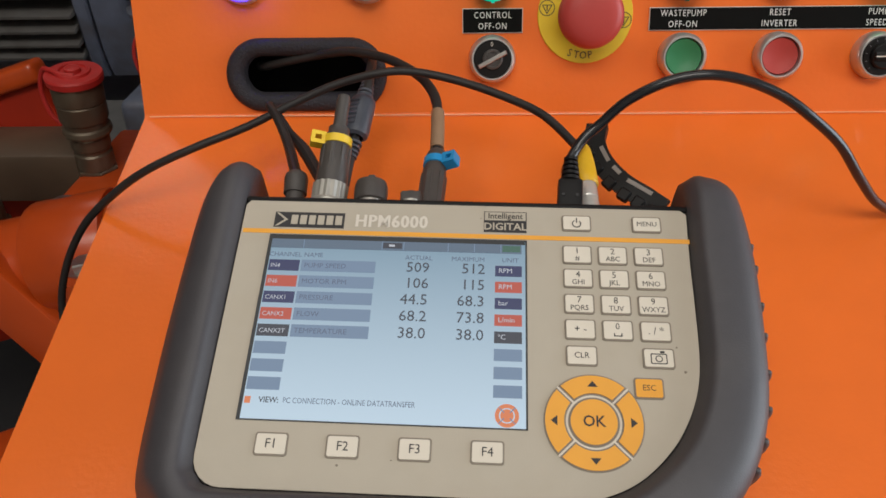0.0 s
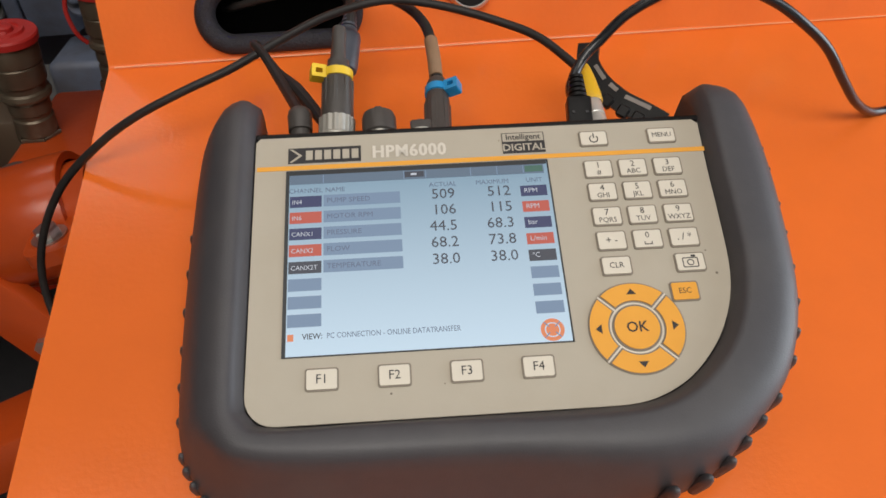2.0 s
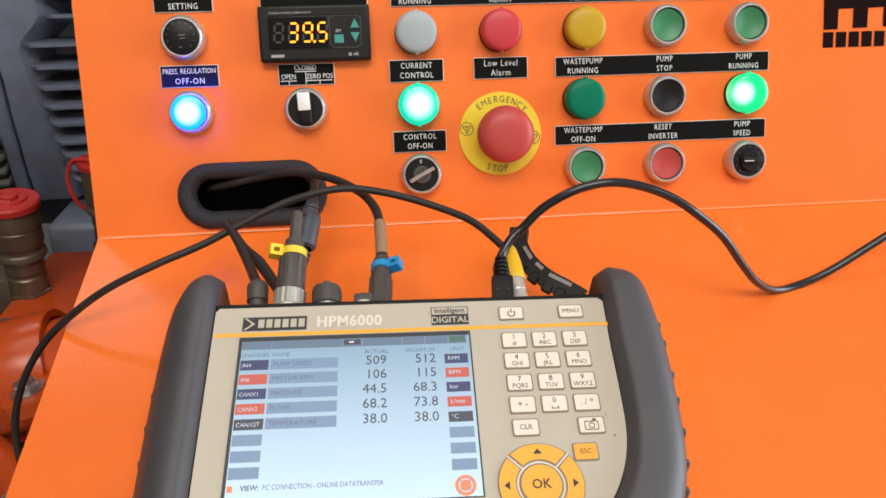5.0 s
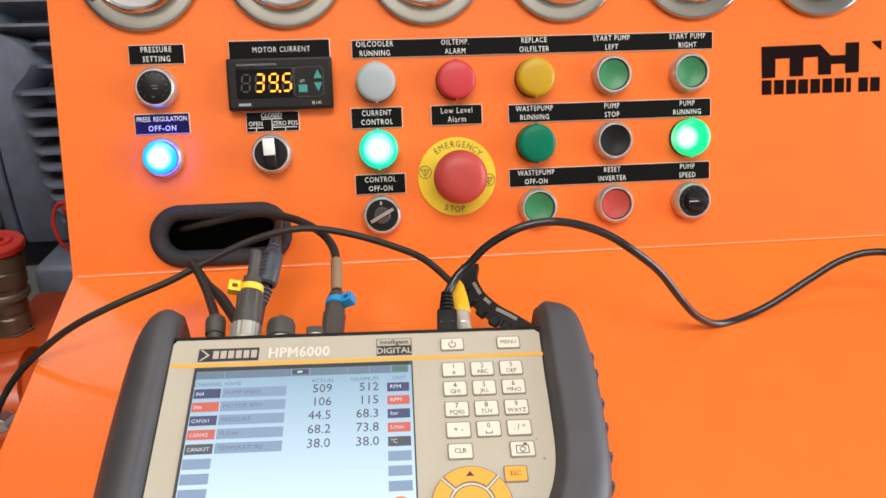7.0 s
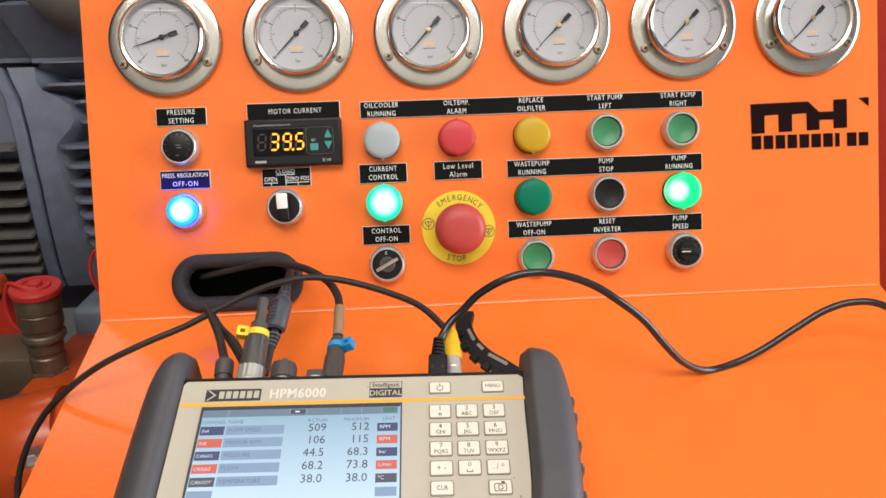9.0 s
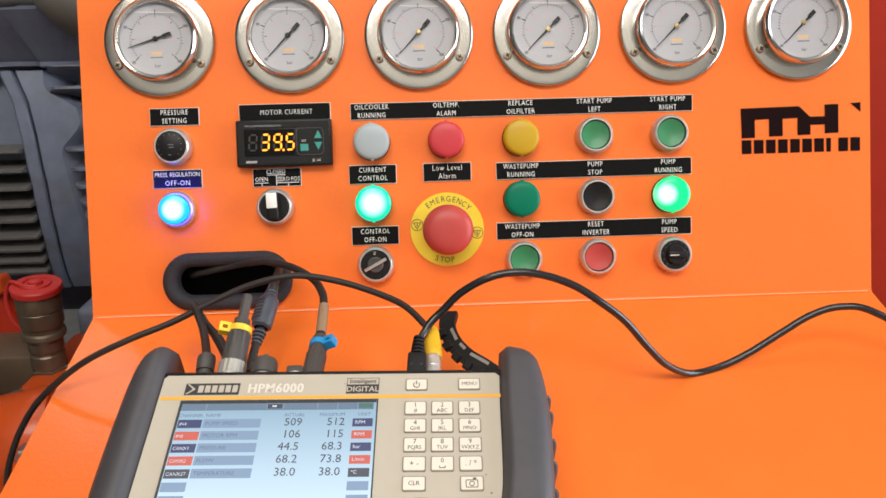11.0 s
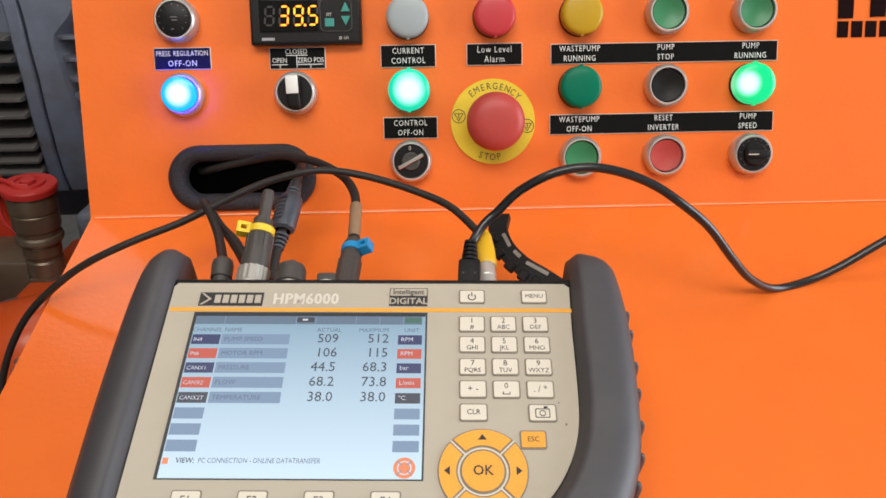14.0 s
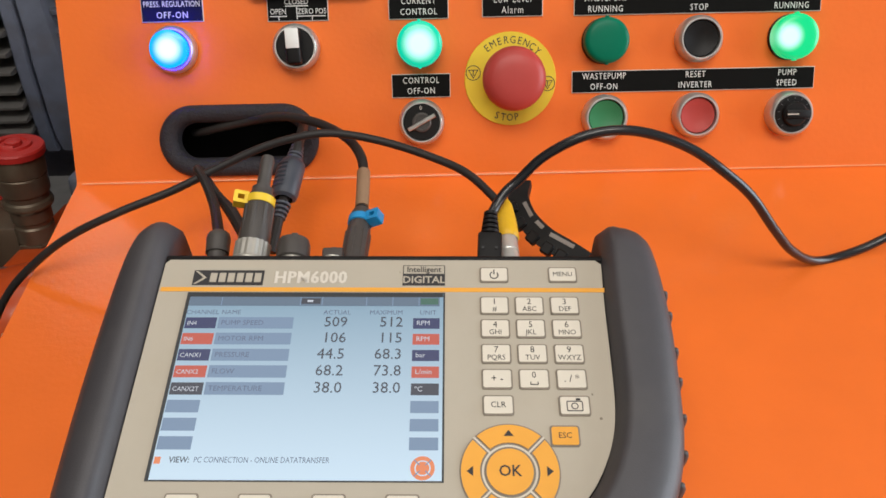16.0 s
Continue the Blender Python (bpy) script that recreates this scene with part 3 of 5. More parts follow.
def knob(u, v, turn, label, flat=False):
    """A black dial with a finger bar, in a metal bezel."""
    ob = thing("rotary_knob", PANEL @ pose(u, v, 0), label, "knob", "knobs on the console")
    bezel(ob)
    part("dial_face", lathe([(0.0116, 0.005), (0.0116, 0.0108), (0.0114, 0.0116), (0, 0.0118)], 40), BLACK, ob)
    if flat:
        part("dial_dome", lathe([(0.0115, 0.0112), (0.0108, 0.0124), (0.0080, 0.0134), (0, 0.0139)], 40), BLACK, ob)
        for x, y, w in ((0.0010, 0.0008, 0.0044), (0.0014, -0.0012, 0.0036), (-0.0002, -0.0070, 0.0020)):
            part("printed_bar", box(w, 0.0006, 0.0002, (x, y, 0.0139)), PRINT_DARK, ob, "", None, 0)
    else:
        part("finger_knob", lathe([(0.0080, 0.0112), (0.0078, 0.0138), (0.0070, 0.0146), (0, 0.0148)], 24), BLACK, ob)
        part("finger_bar", box(0.0150, 0.0056, 0.0030, (0.0010, 0, 0.0148), 0.0010, 2), BLACK, ob, "", pose(0, 0, 0, 0, 0, turn))
        part("pointer_line", box(0.0072, 0.0007, 0.0003, (-0.0026, 0, 0.0164)), LIGHT_INK, ob, "", pose(0, 0, 0, 0, 0, turn), 0)
    for k in range(11):
        a = radians(-135 + 27 * k + 90)
        part("scale_mark", box(0.0013, 0.00035, 0.0002, (0, 0, 0)), PRINT_DARK, ob, "", pose((0.0090 if flat else 0.0102) * math.cos(a), (0.0090 if flat else 0.0102) * math.sin(a), 0.0131 if flat else 0.0119, 0, 0, math.degrees(a)), 0)
    return ob


knob(-0.1372, V1 + 0.0008, 90, "black rotary potentiometer knob in metal bezel", True)
knob(COLS[4] + 0.0006, V3 - 0.0002, 0, "black rotary speed knob with white pointer line")

# selector switch with a white-tipped handle
ob = thing("selector_switch", PANEL @ pose(-0.0590, V2 - 0.0002, 0), "black selector switch with white-tipped handle", "selector switch")
bezel(ob)
part("switch_face", lathe([(0.0116, 0.005), (0.0116, 0.0100), (0.0111, 0.0108), (0, 0.0109)], 40), BLACK, ob)
part("handle", box(0.0092, 0.0215, 0.0095, (0, 0, 0.0150), 0.0018, 3), BLACK, ob, "", pose(0, 0, 0, 0, 0, 2))
part("pointer_cap", box(0.0082, 0.0120, 0.0012, (0, 0.0048, 0.0200), 0.0005, 2), WHITE_TEXT, ob, "white pointer insert", pose(0, 0, 0, 0, 0, 2))

# key switch
ob = thing("key_switch", PANEL @ pose(COLS[0] + 0.0009, V3 - 0.0003, 0), "black key switch with flat metal key slot", "key switch")
bezel(ob)
part("switch_face", lathe([(0.0116, 0.005), (0.0116, 0.0100), (0.0112, 0.0108), (0, 0.0109)], 40), BLACK, ob)
part("lock_barrel", lathe([(0.0062, 0.0100), (0.0062, 0.0122), (0.0055, 0.0128), (0.0045, 0.0128), (0.0043, 0.0120), (0, 0.0120)], 32), GREY_PLASTIC, ob)
part("pointer_bar", box(0.0195, 0.0026, 0.0014, (0, 0, 0.0130), 0.0004, 1), BRUSHED, ob, "bare metal pointer bar", pose(0, 0, 0, 0, 0, 28))
lettering("0", 0.0040, LIGHT_INK, ob, -0.0005, 0.0090, 0.0111, 0.8)

# emergency stop
ob = thing("emergency_stop", PANEL @ pose(0.0768, 0.0620, 0), "red mushroom emergency stop on yellow disc", "emergency stop")
part("warning_disc", lathe([(0.0294, 0), (0.0296, 0.0008), (0.0292, 0.0013), (0, 0.0013)], 64), YELLOW_DISC, ob, "yellow printed warning disc")
for word, mid, rad, flip in (("EMERGENCY", 86, 0.0243, False), ("STOP", 264, 0.0247, True)):
    step = 10.4 if not flip else 10.0
    for k, ch in enumerate(word):
        a = mid - (k - (len(word) - 1) / 2) * step * (-1 if flip else 1)
        lettering(ch, 0.0066, INK, ob, rad * math.cos(radians(a)), rad * math.sin(radians(a)), 0.00145, 0.85, turn=a - 90 if not flip else a + 90)
for a in (170, -8):
    x, y = 0.0243 * math.cos(radians(a)), 0.0243 * math.sin(radians(a))
    part("printed_mark", ring(rounded(0.0096, 0.0096, 0.0047, x, y, 8), rounded(0.0086, 0.0086, 0.0042, x, y, 8), 0.0013, 0.0015), INK, ob, "", None, 0)
    part("printed_mark", ring([(x - 0.0034, y + 0.002), (x + 0.0034, y + 0.002), (x, y - 0.0038)], [(x - 0.0025, y + 0.0015), (x + 0.0025, y + 0.0015), (x, y - 0.0028)], 0.0013, 0.0015), INK, ob, "", None, 0)
    part("printed_mark", box(0.0006, 0.0034, 0.0002, (x, y, 0.0014)), INK, ob, "", None, 0)
part("stem", lathe([(0.0135, 0.001), (0.0135, 0.018), (0.012, 0.021)], 32), BLACK, ob)
part("mushroom_head", lathe([(0.0120, 0.0175), (0.0182, 0.0182), (0.0194, 0.0205), (0.0197, 0.0235), (0.0190, 0.0275), (0.0168, 0.0306), (0.0135, 0.0322), (0.008, 0.0329), (0, 0.0331)], 56), RED_CAP, ob, "red moulded mushroom head")

# ---- the current meter ----
ob = thing("panel_meter", PANEL @ pose(-0.0495, 0.1342, 0), "black digital panel meter with amber figures", "panel meter")
part("case", box(0.0745, 0.0365, 0.0095, (0, 0, 0.0047), 0.0012, 2), BLACK, ob)
part("face_frame", ring(rounded(0.071, 0.033, 0.001), rounded(0.0615, 0.0225, 0.0015, 0, 0.0005), 0.0092, 0.0101), BLACK, ob)
part("window", box(0.0390, 0.0200, 0.0006, (-0.0110, 0.0006, 0.0097), 0.0002, 1), PLATE, ob)
part("key_edge", ring(rounded(0.0214, 0.0214, 0.0034, 0.0205, 0.0006), rounded(0.0206, 0.0206, 0.003, 0.0205, 0.0006), 0.0094, 0.0103), GREY_PLASTIC, ob)
part("key_field", slab(rounded(0.0205, 0.0205, 0.003, 0.0205, 0.0006), 0.0094, 0.0100), BLACK, ob)
part("set_key", box(0.0062, 0.0056, 0.0012, (0.0160, -0.0042, 0.0103), 0.0004, 1), TEAL, ob)
for s, yy in ((1, 0.0058), (-1, -0.0032)):
    part("arrow_key", slab([(0.0240, yy - 0.0030 * s), (0.0300, yy - 0.0030 * s), (0.0270, yy + 0.0032 * s)], 0.0099, 0.0110), TEAL, ob, "", None, 0)
lettering("SET", 0.0026, LIGHT_INK, ob, 0.0158, 0.0010, 0.0102, 0.9)
part("print_bar", box(0.0085, 0.0018, 0.0002, (-0.0255, -0.0145, 0.0102)), PRINT_GREY, ob, "", None, 0)
lettering("EI 141", 0.0030, LIGHT_INK, ob, 0.0255, -0.0145, 0.0103, 0.9)
lettering("PROGRAMMABLE INDICATOR", 0.0020, PRINT_GREY, ob, -0.0158, 0.0134, 0.0103, 1.05)
SEGS = {"8": "abcdefg", "3": "abcdg", "9": "abcdfg", "5": "acdfg", " ": ""}


def digit(parent, ch, x, y, z, w, h):
    t = 0.00125
    where = {"a": (0, h, 1), "g": (0, 0, 1), "d": (0, -h, 1), "f": (-w, h / 2, 0), "b": (w, h / 2, 0), "e": (-w, -h / 2, 0), "c": (w, -h / 2, 0)}
    for k, (dx, dy, flat) in where.items():
        on = k in SEGS[ch]
        sx, sy = (2 * w - t, t) if flat else (t, h - t)
        sl = 0.09 * dy
        e = t / 2
        pts = [(-sx / 2, 0), (-sx / 2 + e, e), (sx / 2 - e, e), (sx / 2, 0), (sx / 2 - e, -e), (-sx / 2 + e, -e)] if flat else [(0, -sy / 2), (e, -sy / 2 + e), (e, sy / 2 - e), (0, sy / 2), (-e, sy / 2 - e), (-e, -sy / 2 + e)]
        part("segment", slab([(x + dx + sl + px + 0.09 * py, y + dy + py) for px, py in pts], z, z + 0.0002), LED_AMBER if on else LED_OFF, parent, "", None, 0)


for k, ch in enumerate((" ", "3", "9", "5")):
    digit(ob, ch, -0.0240 + 0.0097 * k, 0.0006, 0.0101, 0.0028, 0.0060)
part("decimal_point", box(0.0015, 0.0015, 0.0002, (-0.0240 + 0.0097 * 2 + 0.0042, -0.0056, 0.0102)), LED_AMBER, ob, "", None, 0)

# ---- pressure gauges ----
def pressure_gauge(u, v, needle, hub, label):
    ob = thing("pressure_gauge", PANEL @ pose(u, v, 0), label, "pressure gauge", "pressure gauges on the console")
    part("flange", lathe([(0.0427, 0), (0.0430, 0.0010), (0.0430, 0.0034), (0.0426, 0.0045), (0.0416, 0.0051), (0.0404, 0.0053), (0.0350, 0.0054), (0.0325, 0.0054)], 72), FLANGE, ob, "satin steel mounting flange", None, 25)
    part("rim", lathe([(0.0330, 0.002), (0.0328, 0.0070), (0.0324, 0.0126), (0.0316, 0.0150), (0.0300, 0.0162), (0.0285, 0.0157), (0.0277, 0.0142), (0.0277, 0.010)], 72), STEEL, ob, "domed polished steel rim")
    part("dial", lathe([(0.0280, 0.0102), (0, 0.0102)], 56), DIAL, ob, "white printed dial")
    for a in (90, 210, 330):
        s = part("screw", lathe([(0.0034, 0.0050), (0.0034, 0.0064), (0.0028, 0.0074), (0, 0.0078)], 16), SCREW_DULL, ob, "", pose(0.0368 * math.cos(radians(a)), 0.0368 * math.sin(radians(a)), 0))
        for q in (0, 90):
            part("slot", box(0.0038, 0.0009, 0.0004, (0, 0, 0.0078)), BLACK, s, "", pose(0, 0, 0, 0, 0, q + a), 0)
    for k in range(41):
        a = radians(225 - 270 * k / 40)
        big = k % 10 == 0
        mid = k % 5 == 0
        ln = 0.0034 if big else 0.0020 if mid else 0.0013
        part("scale_tick", box(ln, 0.00075 if big else 0.00045 if mid else 0.0003, 0.0001, (0, 0, 0)), INK, ob, "", pose((0.0191 + ln / 2) * math.cos(a), (0.0191 + ln / 2) * math.sin(a), 0.0103, 0, 0, math.degrees(a)), 0)
    for rad, wid, ink in ((0.0191, 0.00012, PRINT_DARK),):
        pts = [radians(225 - 270 * q / 48) for q in range(49)]
        part("scale_arc", slab([((rad + wid) * math.cos(q), (rad + wid) * math.sin(q)) for q in pts] + [((rad - wid) * math.cos(q), (rad - wid) * math.sin(q)) for q in pts[::-1]], 0.0102, 0.01035), ink, ob, "", None, 0)
    for k in range(7):
        a = radians(225 - 270 * k / 6)
        part("inner_tick", box(0.0022, 0.0004, 0.0001, (0, 0, 0)), PRINT_RED if hub == BRASS else INK, ob, "", pose(0.0173 * math.cos(a), 0.0173 * math.sin(a), 0.0103, 0, 0, math.degrees(a)), 0)
        if 0 < k < 6:
            part("printed_figure", box(0.0048, 0.0015, 0.0001, (0.0132 * math.cos(a), 0.0132 * math.sin(a), 0.0103)), PRINT_PINK, ob, "", None, 0)
    for k in (0, 1, 3, 4):
        a = radians(225 - 270 * k / 4)
        part("printed_figure", box(0.0036 if k > 1 else 0.0026, 0.0022, 0.0001, (0.0248 * math.cos(a), 0.0248 * math.sin(a), 0.0103)), PRINT_DARK, ob, "", pose(0, 0, 0), 0)
    # maker's mark as plain orange bars, with a thin bar beneath
    for x, w_ in ((-0.0030, 0.0014), (-0.0006, 0.0014), (0.0022, 0.0022)):
        part("printed_mark", box(w_, 0.0026, 0.0001, (x, -0.0112, 0.0103)), PRINT_ORANGE, ob, "", None, 0)
    part("printed_mark", box(0.0100, 0.0008, 0.0001, (-0.0002, -0.0102, 0.0104)), PRINT_ORANGE, ob, "", None, 0)
    part("printed_bar", box(0.0096, 0.0009, 0.0001, (0, -0.0142, 0.0103)), PRINT_DARK, ob, "", None, 0)
    for x, w_ in ((-0.0105, 0.0036), (0.0105, 0.0040)):
        part("printed_bar", box(w_, 0.0013, 0.0001, (x, -0.0205, 0.0103)), PRINT_GREY, ob, "", None, 0)
    part("printed_bar", box(0.0016, 0.0016, 0.0001, (0.0004, -0.0068, 0.0103)), PRINT_GREY, ob, "", None, 0)
    part("printed_bar", box(0.0060, 0.0010, 0.0001, (0, 0.0082, 0.0103)), PRINT_GREY, ob, "", None, 0)
    lettering("bar", 0.0038, INK, ob, 0.0006, -0.0207, 0.0104, 0.9)
    n = pose(0, 0, 0.0118, 0, 0, needle)
    part("needle", slab([(0.0225, 0.0002), (0.0225, -0.0002), (0.002, -0.0008), (-0.0055, -0.0009), (-0.0058, -0.0017), (-0.0125, -0.0017), (-0.0125, 0.0017), (-0.0058, 0.0017), (-0.0055, 0.0009), (0.002, 0.0008)], 0, 0.0005), BLACK, ob, "black pointer with broad tail", n, 0)
    part("hub", lathe([(0.0021, 0), (0.0021, 0.0012), (0.0015, 0.0017), (0, 0.0018)], 20), hub, ob, "", pose(0, 0, 0.0118))
    g = part("glass", lathe([(0.0278, 0.0140), (0.0278, 0.0148), (0, 0.0150)], 48), GLASS, ob, "clear domed glass")
    part("fill_line", box(0.0300, 0.00035, 0.0002, (0, 0.0200, 0.0132)), LIGHT_INK, ob, "level of the damping fluid", pose(0, 0, 0, 0, 0, -2), 0)
    g.visible_shadow = False
    return ob


for k in range(6):
    pressure_gauge(-0.1442 + 0.1016 * k, 0.2166, 197 if k == 0 else 225 + (0.5, 2, -1, 0, 1)[k - 1], BRASS if k >= 2 else BLACK, "polished steel pressure gauge " + ("with pointer partly raised" if k == 0 else "with pointer resting at zero"))

# ---- the cut-out maker's sign, as plain shapes; dark inlays stand in for shade in the openings ----
sign = thing("cutout_sign", PANEL, "geometric cut-out sign, the shade in its openings drawn as dark inlays", "sign")
K = 0.00018
def su(x, y):
    return 0.3175 + (x - 325) * K, 0.1530 - (y - 460) * 0.000181
outline = [su(*p) for p in ((325, 466), (590, 462), (640, 510), (708, 510), (708, 458), (770, 457), (770, 585), (708, 586), (708, 546), (642, 547), (642, 590), (583, 591), (583, 514), (515, 516), (515, 593), (453, 594), (453, 516), (388, 518), (388, 597), (328, 598))]
part("cutout_shade", slab(outline, 0.0001, 0.0005), SIGN_SHADE, sign, "", None, 0)
part("cutout_shade", slab([su(826, 455), su(872, 452), su(872, 493)], 0.0001, 0.0005), SIGN_SHADE, sign, "", None, 0)
for k in range(10):
    x0 = 0.3180 + 0.00995 * k
    wid = 0.0036 if k == 7 else 0.0078
    part("cutout_shade", box(wid, 0.0110, 0.0004, (x0 + wid / 2, 0.1208, 0.0003)), SIGN_SHADE, sign, "", None, 0)

# ---- the hand-held tester on the shelf ----
tester = thing("hydraulic_tester", DEVICE, "grey rubber-cased handheld hydraulic tester with lit screen, lying on the shelf", "test instrument")
FACE = [(-0.0708, 0.0580), (-0.0690, 0.0602), (0.1250, 0.0602), (0.1275, 0.0580)]
FACE_R = smooth_line([(0.1275, 0.0580, 0), (0.1266, 0.034, 0), (0.1263, 0.010, 0), (0.1254, -0.013, 0), (0.1222, -0.0280, 0), (0.1160, -0.0414, 0), (0.1087, -0.0511, 0), (0.1003, -0.0590, 0), (0.0920, -0.0640, 0), (0.0826, -0.0675, 0), (0.0735, -0.0688, 0), (0.0600, -0.0690, 0)], 4)
FACE += [(p.x, p.y) for p in FACE_R[1:]]
FACE += [(-0.0588 - 0.0120 * math.sin(radians(q)), -0.0570 - 0.0120 * math.cos(radians(q))) for q in range(0, 91, 15)]
part("keypad_foil", slab(FACE, -0.001, 0.0), BEIGE, tester, "beige printed front foil", None, 20)


def depth(y):
    """How far the underside lies below the face."""
    return 0.0400 + (y + 0.090) * 0.196


# rubber case: a section swept round the sides and the foot of the face
INNER = [(-0.0716, 0.0852), (-0.0716, 0.0780), (-0.0716, 0.0600), (-0.0716, 0.0200), (-0.0715, -0.0200), (-0.0712, -0.0560), (-0.0682, -0.0652), (-0.0590, -0.0694), (-0.0200, -0.0696), (0.0200, -0.0696), (0.0600, -0.0695), (0.0830, -0.0679), (0.1010, -0.0591), (0.1165, -0.0417), (0.1250, -0.0176), (0.1268, 0.0100), (0.1272, 0.0340), (0.1282, 0.0590), (0.1286, 0.0750), (0.1290, 0.0822)]
OUTER = [(-0.0930, 0.0856), (-0.0985, 0.0780), (-0.1025, 0.0620), (-0.1042, 0.0200), (-0.1042, -0.0250), (-0.1026, -0.0620), (-0.0975, -0.0790), (-0.0860, -0.0930), (-0.0660, -0.1005), (-0.0100, -0.1022), (0.0600, -0.1030), (0.1000, -0.0968), (0.1215, -0.0800), (0.1405, -0.0585), (0.1516, -0.0290), (0.1552, 0.0100), (0.1556, 0.0400), (0.1534, 0.0640), (0.1494, 0.0755), (0.1430, 0.0818)]
inn = smooth_line([(x, y, 0) for x, y in INNER], 5)
out = smooth_line([(x, y, 0) for x, y in OUTER], 5)
# (share of the way out, height); the first five stand at fixed distances from the face
LIP = ((0.0, -0.006), (0.0, 0.0003), (0.0026, 0.0036), (0.0038, 0.0052), (0.0060, 0.0060))
STEEP = ((0.0, -0.006), (0.0, 0.0004), (0.0036, 0.0058), (0.0046, 0.0068), (0.0066, 0.0072))
SLOPING = ((0.30, 0.0058), (0.42, 0.0042), (0.55, 0.0012), (0.68, -0.0045), (0.80, -0.0110), (0.90, -0.0180), (0.97, -0.0250), (1.0, -0.0300))
BOXY = ((0.50, 0.0062), (0.62, 0.0056), (0.74, 0.0045), (0.85, 0.0028), (0.94, 0.0002), (0.985, -0.0035), (1.0, -0.0080), (1.0, -0.0200))
FRONT = ((0.30, 0.0062), (0.40, 0.0050), (0.47, 0.0026), (0.56, -0.0040), (0.67, -0.0125), (0.79, -0.0205), (0.90, -0.0270), (1.0, -0.0320))
UNDER = ((0.99, 0.004), (0.90, 0.0005), (0.15, 0.0002))
bm = bmesh.new()
rings = []
last = len(inn) - 1
for i, (a, b) in enumerate(zip(inn, out)):
    row = []
    width = (b - a).length
    mixed = min(1.0, max(0.0, (a.x - 0.03) / 0.09))
    mixed = mixed * mixed * (3 - 2 * mixed)
    front = min(1.0, max(0.0, (-0.058 - a.y) / 0.011))
    front *= front * (3 - 2 * front) * (1 - mixed)
    end = min(i, last - i)
    fall = 0.012 * (1 - end / 9) ** 2.0 if end < 9 else 0.0
    prof = [((q0 + (q1 - q0) * mixed) / width, z0 + (z1 - z0) * mixed) for (q0, z0), (q1, z1) in zip(LIP, STEEP)] + [(f0 + (f1 - f0) * mixed + (f2 - f0) * front, z0 + (z1 - z0) * mixed + (z2 - z0) * front) for (f0, z0), (f1, z1), (f2, z2) in zip(SLOPING, BOXY, FRONT)]
    for f, z in prof:
        p = a.lerp(b, f)
        row.append(bm.verts.new((p.x, p.y, z - fall)))
    for f, low in UNDER:
        p = a.lerp(b, f)
        row.append(bm.verts.new((p.x, p.y, -depth(p.y) + low)))
    rings.append(row)
N_ = len(rings[0])
for a, b in zip(rings, rings[1:]):
    for k in range(N_):
        j = (k + 1) % N_
        bm.faces.new((a[k], a[j], b[j], b[k]))
for row in (rings[0], rings[-1]):
    c = sum((v.co for v in row), Vector()) / len(row) + Vector((0, 0.004, 0))
    c = bm.verts.new(c)
    for k in range(len(row)):
        bm.faces.new((row[k], row[(k + 1) % len(row)], c))
part("rubber_case", bm, RUBBER, tester, "dark grey moulded rubber bumper", None, 50)
# dark underside and back block behind the face
bm = slab([(p.x, p.y) for p in inn if p.y < 0.062] + [(0.1334, 0.0622), (-0.0712, 0.0622)], -0.0380, -0.0016)
part("body", bm, BLACK, tester, "", None, 0)
bm = box(0.2010, 0.0030, 0.0400, (0.0290, 0.0618, -0.0205), 0.0010, 2)
part("connector_block", bm, BLACK, tester, "black connector rail along the top edge")
for x in (-0.083, 0.139):
    part("strap_lug", lathe([(0.006, -0.003), (0.006, 0.001), (0.0045, 0.003), (0, 0.0034)], 20), RUBBER, tester, "", pose(x, 0.0775, -0.0065, -60))


# grip ribs along the sides
def rib(at, way, size, z, long):
    top, low, w = z + long / 2, z - long / 2, 0.0024 * size
    bm = lathe([(0, low), (w, low + 0.0008), (w, top - 0.0080), (w * 0.86, top - 0.0045), (w * 0.5, top - 0.0015), (0, top)], 10)
    part("grip_rib", bm, RUBBER, tester, "", pose(at[0], at[1], 0, 0, 0, way))


def along(line, lo, hi, count):
    """Even places on a line with their outward direction."""
    made = []
    for k in range(count):
        f = lo + (hi - lo) * k / max(1, count - 1)
        i = int(f * (len(line) - 2))
        p, q = line[i], line[i + 1]
        d = (q - p).normalized()
        made.append((p, math.degrees(math.atan2(-d.x, d.y))))
    return made


for p, w_ in along(out, 0.150, 0.380, 11):
    rib((p.x, p.y), w_, 1.15, -0.034, 0.012)
for p, w_ in along(out, 0.565, 0.865, 14):
    rib((p.x, p.y), w_, 1.10 if p.y < -0.03 else 1.0, -0.0145, 0.024)

# screen
part("screen_edge", box(0.1142, 0.0852, 0.0006, (-0.0002, -0.0002, 0.0001)), SCREEN_EDGE, tester, "", None, 0)
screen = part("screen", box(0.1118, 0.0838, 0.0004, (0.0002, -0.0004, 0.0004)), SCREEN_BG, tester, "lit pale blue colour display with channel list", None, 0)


def shown(x0, x1, y0, y1, material, z=0.0007, name="screen_field"):
    part(name, box(x1 - x0, y1 - y0, 0.0001, ((x0 + x1) / 2, (y0 + y1) / 2, z)), material, screen, "", None, 0)


